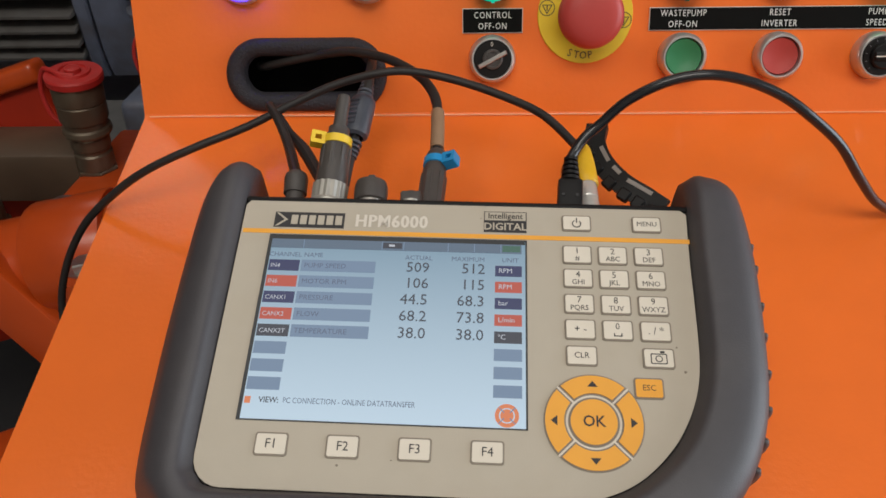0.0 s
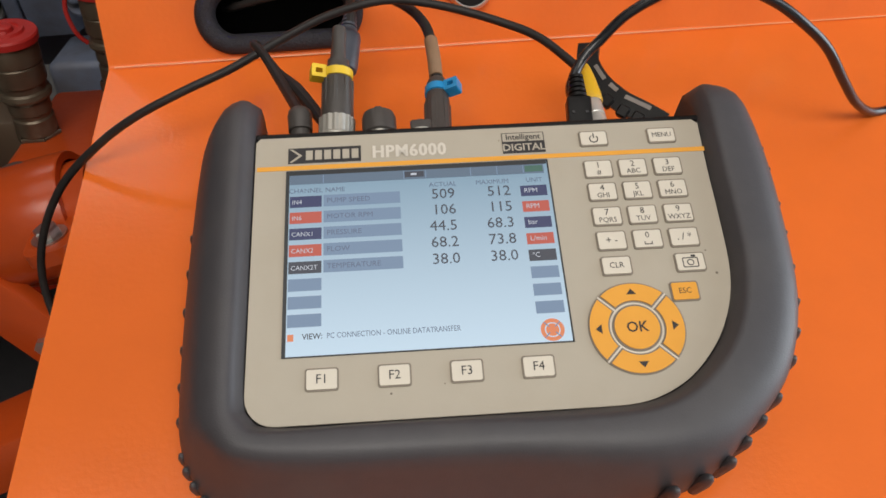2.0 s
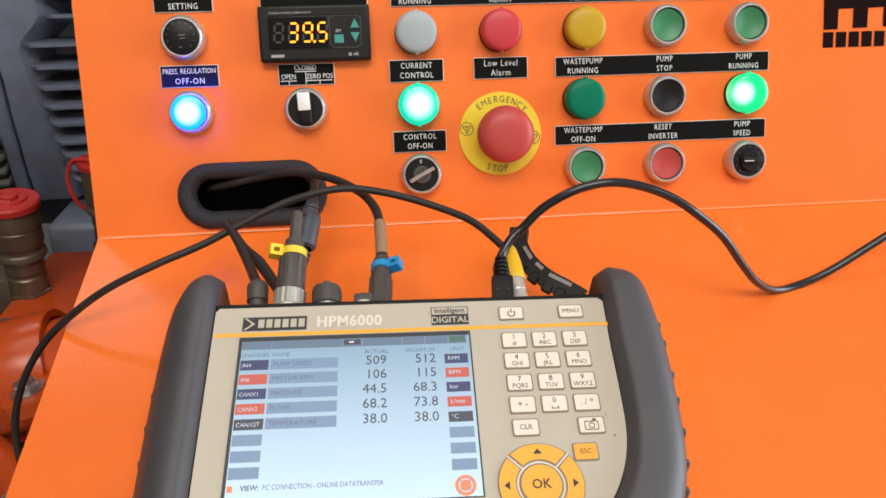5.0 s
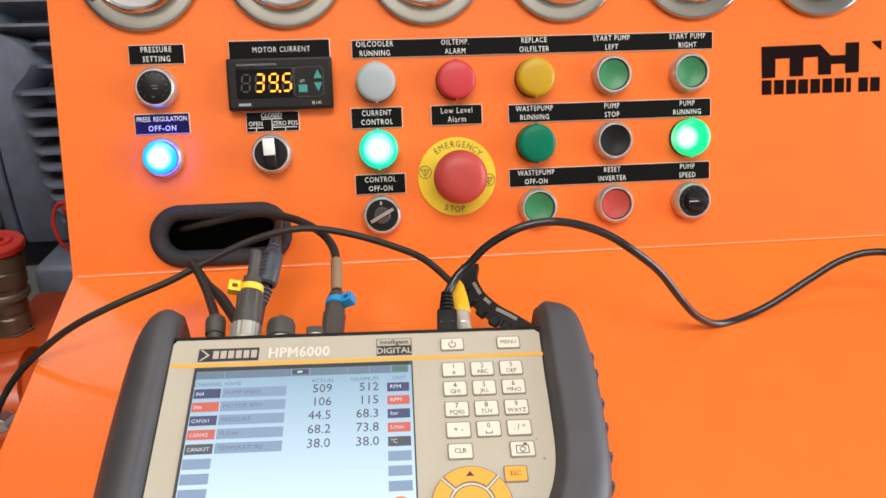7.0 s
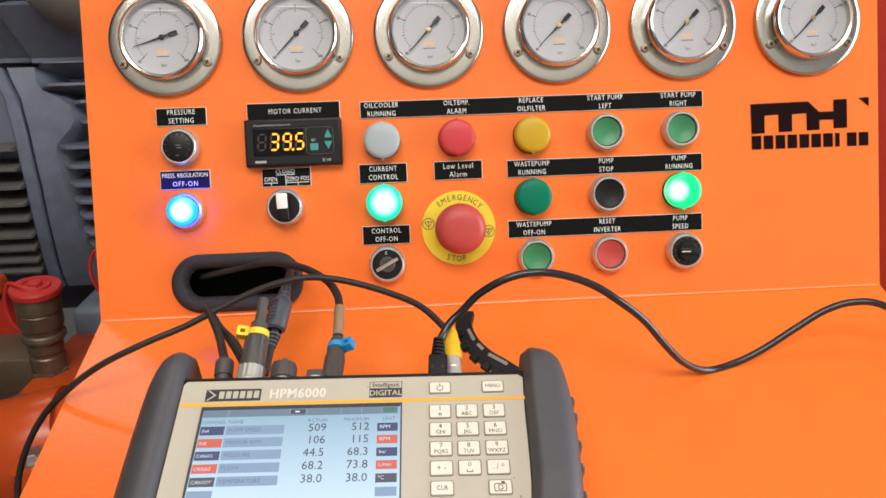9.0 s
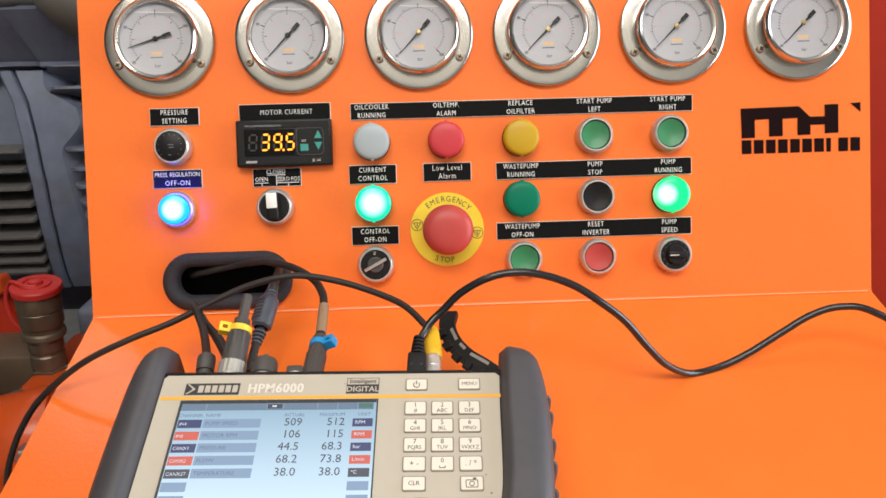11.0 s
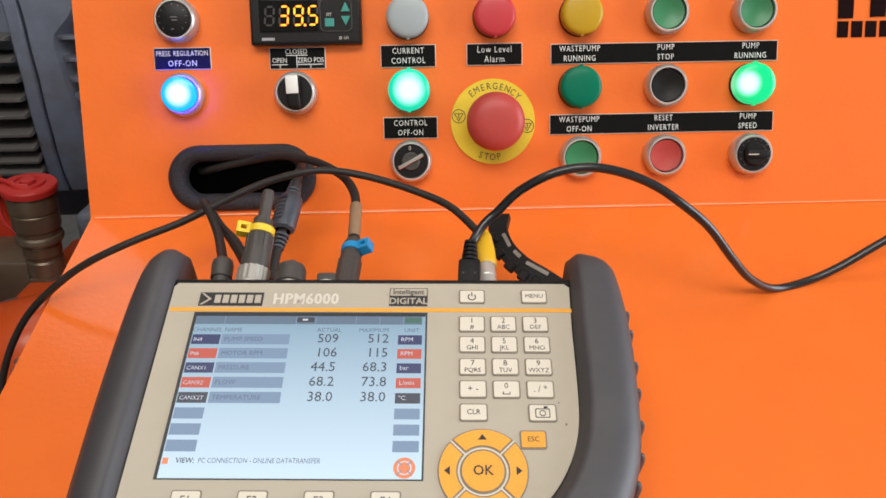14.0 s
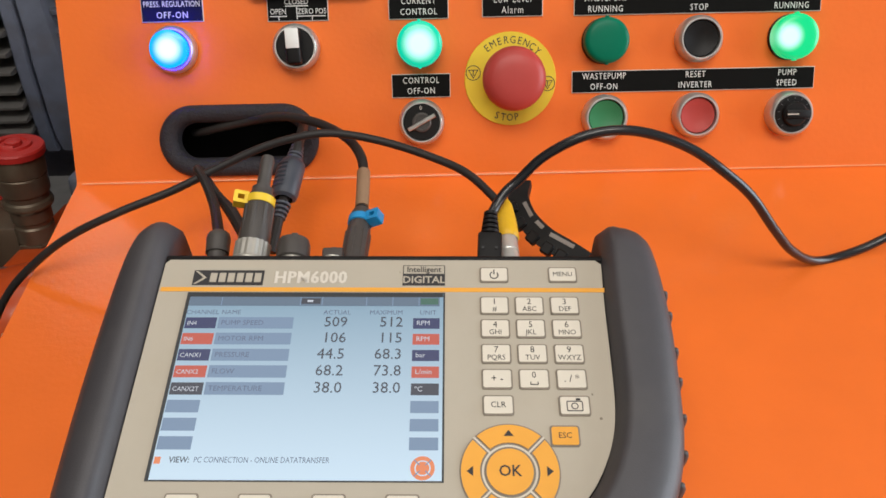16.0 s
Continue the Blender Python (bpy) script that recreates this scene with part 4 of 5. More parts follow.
shown(-0.0557, 0.0560, 0.0398, 0.0416, SCREEN_EDGE)
shown(-0.0556, 0.0545, 0.0352, 0.0398, SCREEN_TOP)
for x in (-0.0412, -0.0065, 0.0030, 0.0225, 0.0340, 0.0455):
    shown(x - 0.0002, x + 0.0002, 0.0354, 0.0396, SCREEN_BAR, 0.00085)
shown(-0.0062, 0.0022, 0.0362, 0.0390, SCREEN_INK, 0.00085)
shown(-0.0035, -0.0010, 0.0371, 0.0381, SCREEN_WHITE, 0.00095)
shown(0.0462, 0.0540, 0.0360, 0.0391, SCREEN_GREEN, 0.00085)
for body, x in (("CHANNEL", -0.0487), ("NAME", -0.0362), ("ACTUAL", 0.0100), ("MAXIMUM", 0.0314), ("UNIT", 0.0496)):
    lettering(body, 0.0031, SCREEN_FAINT, screen, x, 0.0318, 0.0008, 1.0)
ROWS_SHOWN = (("IN4", "PUMP SPEED", "509", "512", "RPM", SCREEN_NAVY), ("IN6", "MOTOR RPM", "106", "115", "RPM", SCREEN_RED), ("CANX1", "PRESSURE", "44.5", "68.3", "bar", SCREEN_NAVY), ("CANX2", "FLOW", "68.2", "73.8", "L/min", SCREEN_RED), ("CANX2T", "TEMPERATURE", "38.0", "38.0", "\u00baC", SCREEN_INK))
for k in range(8):
    y = 0.0265 - 0.00774 * k
    mark = ROWS_SHOWN[k][5] if k < 5 else SCREEN_BAR
    shown(-0.0553, -0.0419, y - 0.0027, y + 0.0027, mark)
    shown(0.0432, 0.0546, y - 0.0026, y + 0.0026, mark)
    if k < 5:
        tag, what, now, most, unit, _ = ROWS_SHOWN[k]
        shown(-0.0411, -0.0086, y - 0.0027, y + 0.0029, SCREEN_BAR)
        lettering(tag, 0.0029, SCREEN_WHITE, screen, -0.0544, y - 0.0003, 0.0009, 0.95, align="LEFT")
        lettering(what, 0.0033, SCREEN_FAINT, screen, -0.0398, y, 0.0009, 1.02, align="LEFT")
        lettering(now, 0.0070, SCREEN_INK, screen, 0.0150, y + 0.0004, 0.0009, 0.98, align="RIGHT")
        lettering(most, 0.0070, SCREEN_INK, screen, 0.0390, y + 0.0004, 0.0009, 0.98, align="RIGHT")
        lettering(unit, 0.0032, SCREEN_WHITE, screen, 0.0446, y, 0.0009, 0.98, align="LEFT")
lettering("VIEW:", 0.0034, SCREEN_INK, screen, -0.0494, -0.0346, 0.0008, 0.90, align="LEFT", bold=0.00004)
lettering("PC CONNECTION - ONLINE DATATRANSFER", 0.0033, SCREEN_FAINT, screen, -0.0398, -0.0346, 0.0008, 0.78, align="LEFT")
shown(-0.0551, -0.0527, -0.0361, -0.0333, SCREEN_ORANGE)
part("screen_icon", ring(rounded(0.0094, 0.0094, 0.00465, 0.0487, -0.0374, 8), rounded(0.0062, 0.0062, 0.0030, 0.0487, -0.0374, 8), 0.0006, 0.0008), SCREEN_ORANGE, screen, "", None, 0)
part("screen_icon", slab(rounded(0.0052, 0.0052, 0.0025, 0.0487, -0.0374, 6), 0.0006, 0.0008), SCREEN_ORANGE, screen, "", None, 0)
for a in (45, 135, 225, 315):
    part("screen_icon_gap", box(0.0030, 0.0004, 0.0001, (0.0031, 0, 0.0009)), SCREEN_BAR, screen, "", pose(0.0487, -0.0374, 0, 0, 0, a), 0)

# printed front: stripe, maker's mark as plain shapes, badge
part("stripe", box(0.1980, 0.0022, 0.0002, (0.0290, 0.0441, 0.0001)), AMBER, tester, "amber stripe", None, 0)
part("maker_mark", box(0.0318, 0.0080, 0.0002, (-0.0407, 0.0503, 0.0001)), INK, tester, "dark rectangular mark", None, 0)
part("maker_mark", slab([(-0.0560, 0.0537), (-0.0548, 0.0537), (-0.0505, 0.0503), (-0.0548, 0.0469), (-0.0560, 0.0469), (-0.0519, 0.0503)], 0.0002, 0.0004), BEIGE, tester, "", None, 0)
for k in range(6):
    part("maker_mark", box(0.0030, 0.0048, 0.0002, (-0.0474 + 0.0040 * k, 0.0503, 0.0003)), BEIGE, tester, "", None, 0)
for k, dx in enumerate((-0.00022, 0.00022)):
    lettering("HPM6000", 0.0090, LIGHT_INK, tester, -0.0036 + dx, 0.0502, 0.0003 + 0.00002 * k, 0.84, "type_mark", bold=0.00010, spacing=1.10)
part("badge", box(0.0190, 0.0108, 0.0002, (0.0473, 0.0518, 0.0001)), INK, tester, "", None, 0)
part("badge", box(0.0182, 0.0042, 0.0002, (0.0473, 0.0547, 0.0002)), BEIGE, tester, "", None, 0)
lettering("Intelligent", 0.0041, INK, tester, 0.0473, 0.0547, 0.0004, 0.96, bold=0.00006)
lettering("DIGITAL", 0.0051, BEIGE, tester, 0.0473, 0.0492, 0.0003, 1.0, bold=0.00010)


def key(x, y, w, h, words, cap=CREAM, sizes=(0.0042,), r=0.0012):
    edge = part("key", slab(rounded(w, h, r, x, y), 0.0, 0.00045), KEY_EDGE, tester, "cream keypad key with brown outline" if cap is CREAM else "amber keypad key")
    part("key_top", slab(rounded(w - 0.0014, h - 0.0014, r * 0.7, x, y), 0.0004, 0.0009), cap, edge, "")
    if len(words) == 1 and words[0]:
        lettering(words[0], sizes[0], INK, edge, x, y, 0.0010, 0.95, "legend")
    elif len(words) == 2:
        lettering(words[0], 0.0042, INK, edge, x, y + 0.0017, 0.0010, 0.95, "legend")
        lettering(words[1], 0.0034, INK, edge, x, y - 0.0020, 0.0010, 0.95, "legend")
    return edge


KX, KY = (0.0785, 0.0937, 0.1091), (0.0358, 0.0242, 0.0121, 0.0004)
LEG = (("1", "#"), ("2", "ABC"), ("3", "DEF"), ("4", "GHI"), ("5", "JKL"), ("6", "MNO"), ("7", "PQRS"), ("8", "TUV"), ("9", "WXYZ"), ("+ -",), ("0", "\u2423"), (". / *",))
for k, words in enumerate(LEG):
    x, y = KX[k % 3], KY[k // 3]
    if words[0] == "0":
        e = key(x, y, 0.0128, 0.0092, ("",))
        lettering("0", 0.0040, INK, e, x, y + 0.0016, 0.00095, 0.95, "legend")
        part("legend", slab([(x - 0.0017, y - 0.0014), (x - 0.0017, y - 0.0028), (x + 0.0017, y - 0.0028), (x + 0.0017, y - 0.0014), (x + 0.0013, y - 0.0014), (x + 0.0013, y - 0.0024), (x - 0.0013, y - 0.0024), (x - 0.0013, y - 0.0014)], 0.0009, 0.0010), INK, e, "", None, 0)
    else:
        key(x, y, 0.0128, 0.0092, words, sizes=(0.0046,))
e = key(0.0788, 0.0519, 0.0130, 0.0082, ("",))
arc = [(0.0788 + 0.0018 * math.cos(radians(a)), 0.0515 + 0.0018 * math.sin(radians(a)), 0.00098) for a in range(125, 416, 20)]
part("legend", tube(arc, 0.00024, 6, 2), INK, e)
part("legend", box(0.0005, 0.0024, 0.0002, (0.0788, 0.0532, 0.00098)), INK, e, "", None, 0)
key(0.1095, 0.0520, 0.0130, 0.0082, ("MENU",), sizes=(0.0034,))
key(0.0786, -0.0112, 0.0128, 0.0088, ("CLR",), sizes=(0.0036,))
e = key(0.1093, -0.0113, 0.0128, 0.0088, ("",))
part("legend", ring(rounded(0.0066, 0.0045, 0.0006, 0.1093, -0.0116), rounded(0.0058, 0.0037, 0.0004, 0.1093, -0.0116), 0.0009, 0.0010), INK, e, "", None, 0)
part("legend", ring(rounded(0.0029, 0.0029, 0.0014, 0.1093, -0.0116, 6), rounded(0.0021, 0.0021, 0.0010, 0.1093, -0.0116, 6), 0.0009, 0.0010), INK, e, "", None, 0)
part("legend", box(0.0018, 0.0009, 0.0002, (0.1108, -0.0087, 0.00095)), INK, e, "", None, 0)
key(0.1044, -0.0241, 0.0118, 0.0088, ("ESC",), AMBER, (0.0034,))
for k in range(4):
    key(-0.0417 + 0.0277 * k, -0.0520, 0.0130, 0.0092, ("F%d" % (k + 1),), sizes=(0.0052,))

# ring of arrow keys round the OK key
OX, OY = 0.0822, -0.0385
part("key_ring", lathe([(0.0113, 0), (0.0113, 0.0002), (0.0100, 0.0002)], 48, (OX, OY, 0.0001)), CREAM, tester, "", None, 20)


def sector(a0, a1, r0, r1, gap):
    pts = []
    for k in range(15):
        a = a0 + gap / r1 + (a1 - a0 - 2 * gap / r1) * k / 14
        pts.append((OX + r1 * math.cos(a), OY + r1 * math.sin(a)))
    for k in range(15):
        a = a1 - gap / r0 - (a1 - a0 - 2 * gap / r0) * k / 14
        pts.append((OX + r0 * math.cos(a), OY + r0 * math.sin(a)))
    return pts


for k in range(4):
    a0 = radians(45 + 90 * k)
    e = part("arrow_key", slab(sector(a0, a0 + math.pi / 2, 0.0108, 0.0194, 0.0004), 0, 0.0005), KEY_EDGE, tester, "amber arrow key", None, 20)
    part("key_top", slab(sector(a0, a0 + math.pi / 2, 0.0115, 0.0188, 0.0011), 0.0004, 0.0010), AMBER, e, "", None, 20)
    a = a0 + math.pi / 4
    c, s = math.cos(a), math.sin(a)
    tri_ = [(0.0166, 0), (0.0141, 0.0020), (0.0141, -0.0020)]
    part("legend", slab([(OX + c * p - s * q, OY + s * p + c * q) for p, q in tri_], 0.0009, 0.0011), INK, e, "", None, 0)
for a in (45, 135, 225, 315):
    part("key_gap", box(0.0088, 0.0008, 0.0004, (0.0151, 0, 0.0002)), LIGHT_INK, tester, "", pose(OX, OY, 0, 0, 0, a), 0)
e = part("ok_key", lathe([(0.0098, 0), (0.0098, 0.0005), (0, 0.0005)], 48, (OX, OY, 0)), KEY_EDGE, tester, "amber round confirm key", None, 20)
part("key_top", lathe([(0.0090, 0.0004), (0.0090, 0.0010), (0, 0.0010)], 48, (OX, OY, 0)), AMBER, e, "", None, 20)
lettering("OK", 0.0062, INK, e, OX, OY, 0.0011, 0.95, "legend", bold=0.00008)
# specks of dirt on the foil
for x, y, r in ((-0.0155, -0.0590, 0.0005), (0.1195, -0.0165, 0.0006), (0.1170, -0.0060, 0.0004), (0.0365, 0.0535, 0.0003), (0.0050, -0.0563, 0.0003)):
    part("dirt_speck", lathe([(r, 0.0000), (r * 0.7, 0.0002), (0, 0.0002)], 8, (x, y, 0)), KEY_EDGE, tester, "", None, 0)


# ---- plugs on the back of the tester, each in its own place ----
def dpt(x, y, z):
    return DEVICE @ Vector((x, y, z))


def aim(a, b):
    """A pose at a whose z axis points to b."""
    d = (Vector(b) - Vector(a)).normalized()
    return Matrix.Translation(Vector(a)) @ d.to_track_quat("Z", "Y").to_matrix().to_4x4()


def fluted(r, h0, h1, n=14, depth_=0.0006):
    bm = bmesh.new()
    prof = []
    for k in range(n * 4):
        a = 2 * math.pi * k / (n * 4)
        rr = r if k % 4 < 2 else r - depth_
        prof.append((rr * math.cos(a), rr * math.sin(a)))
    return slab(prof, h0, h1, bm)


def zip_tie(parent, r, h, side, material, label):
    part("cable_tie", lathe([(r, h - 0.0022), (r + 0.0010, h - 0.0020), (r + 0.0010, h + 0.0020), (r, h + 0.0022)], 28), material, parent, label)
    c, s = math.cos(radians(side)), math.sin(radians(side))
    m = pose((r + 0.0034) * c, (r + 0.0034) * s, h, 0, 0, side)
    bm = ring(rounded(0.0072, 0.0066, 0.0008), rounded(0.0032, 0.0026, 0.0004), -0.0032, 0.0032)
    part("tie_head", bm, material, parent, "", m @ pose(0, 0, 0, 90, 0, 0))


# small plug with cap cord
a, b = dpt(-0.0532, 0.0625, -0.0170), dpt(-0.0548, 0.0960, -0.0120)
ob = thing("cable_plug", aim(a, b), "small dark grey plug in the tester socket", "plug", "plugs on the tester")
part("plug_shell", lathe([(0.0044, 0), (0.0045, 0.012), (0.0056, 0.0122), (0.0058, 0.020), (0.0052, 0.0225), (0.0035, 0.024), (0, 0.024)], 28), GREY_PLASTIC, ob)
ob = thing("plug_cord", pose(0, 0, 0), "thin black rubber cord looped from a plug", "cord")
cl = [aim(a, b) @ Vector((0, 0, 0.022)), Vector((-0.0926, -0.098, 1.0255)), Vector((-0.1009, -0.080, 1.0325)), Vector((-0.1068, -0.070, 1.0354)), Vector((-0.1050, -0.0675, 1.0325)), Vector((-0.0964, -0.075, 1.0216)), Vector((-0.0865, -0.088, 1.0165)), Vector((-0.0775, -0.105, 1.0120)), Vector((-0.0720, -0.118, 1.0100))]
part("cord", tube(cl, [0.0028, 0.0027, 0.0025, 0.0022, 0.0022, 0.0024, 0.0036, 0.0034, 0.0026], 10, 7), BLACK_SOFT, ob)

# large plug with the yellow tie
a, b = dpt(-0.0372, 0.0625, -0.0165), Vector((-0.0618, -0.119, 1.0395))
ob = thing("cable_plug", aim(a, b), "large grey bayonet plug with a yellow cable tie", "plug", "plugs on the tester")
part("nut", fluted(0.0086, 0.006, 0.0165, 16, 0.0005), NICKEL, ob, "pale grey fluted coupling nut", None, 40)
part("socket_ring", lathe([(0.0082, -0.002), (0.0082, 0.004), (0.0090, 0.005), (0.0095, 0.007), (0.0086, 0.008)], 32), NICKEL, ob)
part("plug_shell", lathe([(0.0072, 0.016), (0.0078, 0.0168), (0.0077, 0.0215), (0.0068, 0.0375), (0.0060, 0.0388), (0.0058, 0.0440), (0.0052, 0.0450), (0.0052, 0.0475), (0, 0.0480)], 32), GREY_PLASTIC, ob)
for k in range(8):
    part("shell_rib", box(0.0010, 0.0022, 0.0150, (0.0071, 0, 0.0290), 0.0003, 1), GREY_PLASTIC, ob, "", pose(0, 0, 0, 0, 0, 45 * k))
part("strain_relief", lathe([(0.0040, 0.046), (0.0034, 0.050), (0.0033, 0.058), (0.0035, 0.063), (0.0030, 0.0660), (0, 0.0668)], 24), GREY_PLASTIC, ob)
zip_tie(ob, 0.0062, 0.0398, 20, YELLOW_TIE, "yellow nylon cable tie")

# moulded barrel on a cable that goes into the opening behind it
P1, P2 = Vector((-0.0621, -0.0680, 1.0123)), Vector((-0.0556, -0.0350, 1.0354))
ob = thing("cable_barrel", aim(P1, P2), "blue-grey moulded barrel with ribbed ends on a cable", "cable barrel")
part("barrel", lathe([(0.0050, 0.003), (0.0070, 0.0045), (0.0075, 0.007), (0.0075, 0.0255), (0.0070, 0.028), (0.0052, 0.030), (0, 0.030)], 28), BLUE_GREY, ob)
ribs_at = math.degrees(math.atan2(*(aim(P1, P2).to_3x3().inverted() @ Vector((-1.0, -0.45, 0.1))).yx))
for k in range(6):
    arc = [radians(ribs_at + q) for q in range(-66, 67, 12)]
    part("barrel_rib", tube([(0.0076 * math.cos(q), 0.0076 * math.sin(q), 0.0092 + 0.0030 * k) for q in arc], 0.0010, 6, 1), BLUE_GREY, ob)
for s, z0 in ((1, 0.030), (-1, 0.0)):
    for k in range(4):
        r = 0.0050 - 0.0004 * k
        part("relief_ring", lathe([(r - 0.001, z0 + s * 0.0028 * k), (r, z0 + s * (0.0028 * k + 0.0003)), (r, z0 + s * (0.0028 * k + 0.0017)), (r - 0.001, z0 + s * (0.0028 * k + 0.0021))], 16), BLUE_GREY, ob)
ob = thing("barrel_cable", pose(0, 0, 0), "black cable from the moulded barrel into the opening", "cable")
d = (P2 - P1).normalized()
part("cable", tube([P1 - d * 0.030 + Vector((0.0, 0, -0.002)), P1 - d * 0.012, P1 + d * 0.004, P1 + d * 0.028, P1 + d * 0.045, Vector((-0.060, 0.015, 1.038)), Vector((-0.090, 0.036, 1.030))], 0.0030, 10, 6), BLACK_SOFT, ob)

# capped sockets
for x, r, h, lab in ((-0.0165, 0.0081, 0.0195, "dark grey dust cap on a tester socket"), (0.0030, 0.0060, 0.0115, "small square dark grey dust cap on a tester socket")):
    a = dpt(x, 0.0625, -0.0160)
    ob = thing("dust_cap", aim(a, dpt(x - 0.001, 0.10, -0.0120)), lab, "dust cap", "dust caps on the tester")
    part("socket_ring", lathe([(r * 0.8, -0.001), (r * 0.8, 0.007), (r * 0.88, 0.0085)], 24), NICKEL, ob)
    part("cap", lathe([(r * 0.9, 0.0075), (r, 0.0082), (r, h * 0.82), (r * 0.9, h * 0.95), (r * 0.6, h), (0, h)], 28) if r > 0.008 else box(0.0100, 0.0080, h, (0, 0, h / 2 + 0.002), 0.0012, 2), GREY_PLASTIC, ob)
    part("cap_tab", box(0.0035, 0.0022, 0.0055, (0, 0, h + 0.001), 0.0006, 1), GREY_PLASTIC, ob)

# plug with the blue tie
a, b = dpt(0.0105, 0.0625, -0.0240), Vector((-0.0134, -0.1080, 1.0240))
ob = thing("cable_plug", aim(a, b), "dark grey plug with a blue cable tie", "plug", "plugs on the tester")
part("plug_shell", lathe([(0.0062, -0.002), (0.0066, 0.002), (0.0067, 0.008), (0.0061, 0.035), (0.0055, 0.037), (0.0053, 0.046), (0.0044, 0.0485), (0, 0.049)], 28), GREY_PLASTIC, ob)
for k in range(6):
    part("shell_rib", box(0.0009, 0.0030, 0.0250, (0.0062, 0, 0.0200), 0.0003, 1), GREY_PLASTIC, ob, "", pose(0, 0, 0, 0, 0, 60 * k + 15))
zip_tie(ob, 0.0053, 0.0410, 155, BLUE_TIE, "blue nylon cable tie")
end = aim(a, b) @ Vector((0, 0, 0.046))
ob = thing("sensor_cable", pose(0, 0, 0), "black cable with brown sleeve running into the panel opening", "cable")
BL = [end, Vector((-0.0133, -0.0940, 1.0306)), Vector((-0.0135, -0.0800, 1.0351)), Vector((-0.0159, -0.0660, 1.0398)), Vector((-0.0235, -0.0480, 1.0430)), Vector((-0.0370, -0.0300, 1.0450)), Vector((-0.0510, -0.0180, 1.0460)), Vector((-0.0700, -0.0060, 1.0450)), Vector((-0.0900, 0.0060, 1.0390)), Vector((-0.1120, 0.0110, 1.0335)), Vector((-0.1300, 0.0200, 1.0270)), Vector((-0.1380, 0.0420, 1.0200))]
part("cable", tube(BL, 0.0028, 12, 8), BLACK_SOFT, ob)
part("sleeve", tube([BL[0] * 0.7 + BL[1] * 0.3, BL[1], BL[2]], 0.0036, 14, 8), SLEEVE, ob, "brown heat-shrink sleeve")

# USB plug and its long cable
a, b = dpt(0.0775, 0.0625, -0.0150), dpt(0.0790, 0.0960, -0.0090)
ob = thing("usb_plug", aim(a, b), "black moulded USB plug in the tester", "plug", "plugs on the tester")
part("plug_body", box(0.0116, 0.0085, 0.0210, (0, 0, 0.0105), 0.0014, 2), BLACK, ob)
for k in range(5):
    r = 0.0046 - 0.0003 * k
    part("relief_ring", lathe([(r - 0.0012, 0.0208 + 0.0026 * k), (r, 0.0211 + 0.0026 * k), (r, 0.0226 + 0.0026 * k), (r - 0.0012, 0.0230 + 0.0026 * k)], 16), BLACK, ob)
for x in (-0.0032, 0.0032):
    part("mark", box(0.0012, 0.0003, 0.0012, (x, 0.0048, 0.012)), INK, ob, "", None, 0)
    part("mark", box(0.0012, 0.0003, 0.0012, (x, -0.0048, 0.012)), INK, ob, "", None, 0)
ob = thing("usb_cable", pose(0, 0, 0), "glossy black cable arching from the tester across the shelf", "cable")
UC = [aim(a, b) @ Vector((0, 0, 0.019)), Vector((0.0505, -0.1300, 1.0235)), Vector((0.0545, -0.1215, 1.0290)), Vector((0.0605, -0.1165, 1.0362)), Vector((0.068, -0.1145, 1.0425)), Vector((0.080, -0.1145, 1.0545)), Vector((0.098, -0.1165, 1.0650)), Vector((0.116, -0.1165, 1.0680)), Vector((0.135, -0.1150, 1.0645)), Vector((0.155, -0.1140, 1.0560)), Vector((0.172, -0.1155, 1.0445)), Vector((0.189, -0.1140, 1.0300)), Vector((0.207, -0.1090, 1.0080)), Vector((0.224, -0.1010, 0.9900)), Vector((0.2453, -0.0890, 0.9772)), Vector((0.2680, -0.0830, 0.9785)), Vector((0.2897, -0.0800, 0.9870)), Vector((0.3141, -0.0780, 1.0020)), Vector((0.3335, -0.0780, 1.0143)), Vector((0.3524, -0.0800, 1.0207)), Vector((0.3738, -0.0840, 1.0182)), Vector((0.41, -0.09, 0.995)), Vector((0.46, -0.10, 0.94)), Vector((0.49, -0.11, 0.80))]
part("cable", tube(UC, 0.0026, 14, 8), CABLE_GLOSS, ob)

# yellow-booted plug and its cable that crosses to the far edge of the shelf
a, b = dpt(0.0885, 0.0625, -0.0180), Vector((0.0607, -0.1000, 1.0294))
ob = thing("cable_plug", aim(a, b), "metal plug with a yellow rubber boot", "plug", "plugs on the tester")
part("metal_shell", lathe([(0.0050, -0.002), (0.0050, 0.014), (0.0046, 0.0145), (0.0046, 0.016), (0.0050, 0.0165), (0.0050, 0.026), (0.0044, 0.027)], 24), PLUG_METAL, ob, "bright metal shell")
part("boot", lathe([(0.0052, 0.025), (0.0060, 0.0265), (0.0060, 0.030), (0.0056, 0.040), (0.0046, 0.050), (0.0036, 0.053)], 24), YELLOW_BOOT, ob, "yellow rubber boot")
end = aim(a, b) @ Vector((0, 0, 0.050))
ob = thing("tester_cable", pose(0, 0, 0), "matt black cable crossing the shelf and hanging over its edge", "cable")
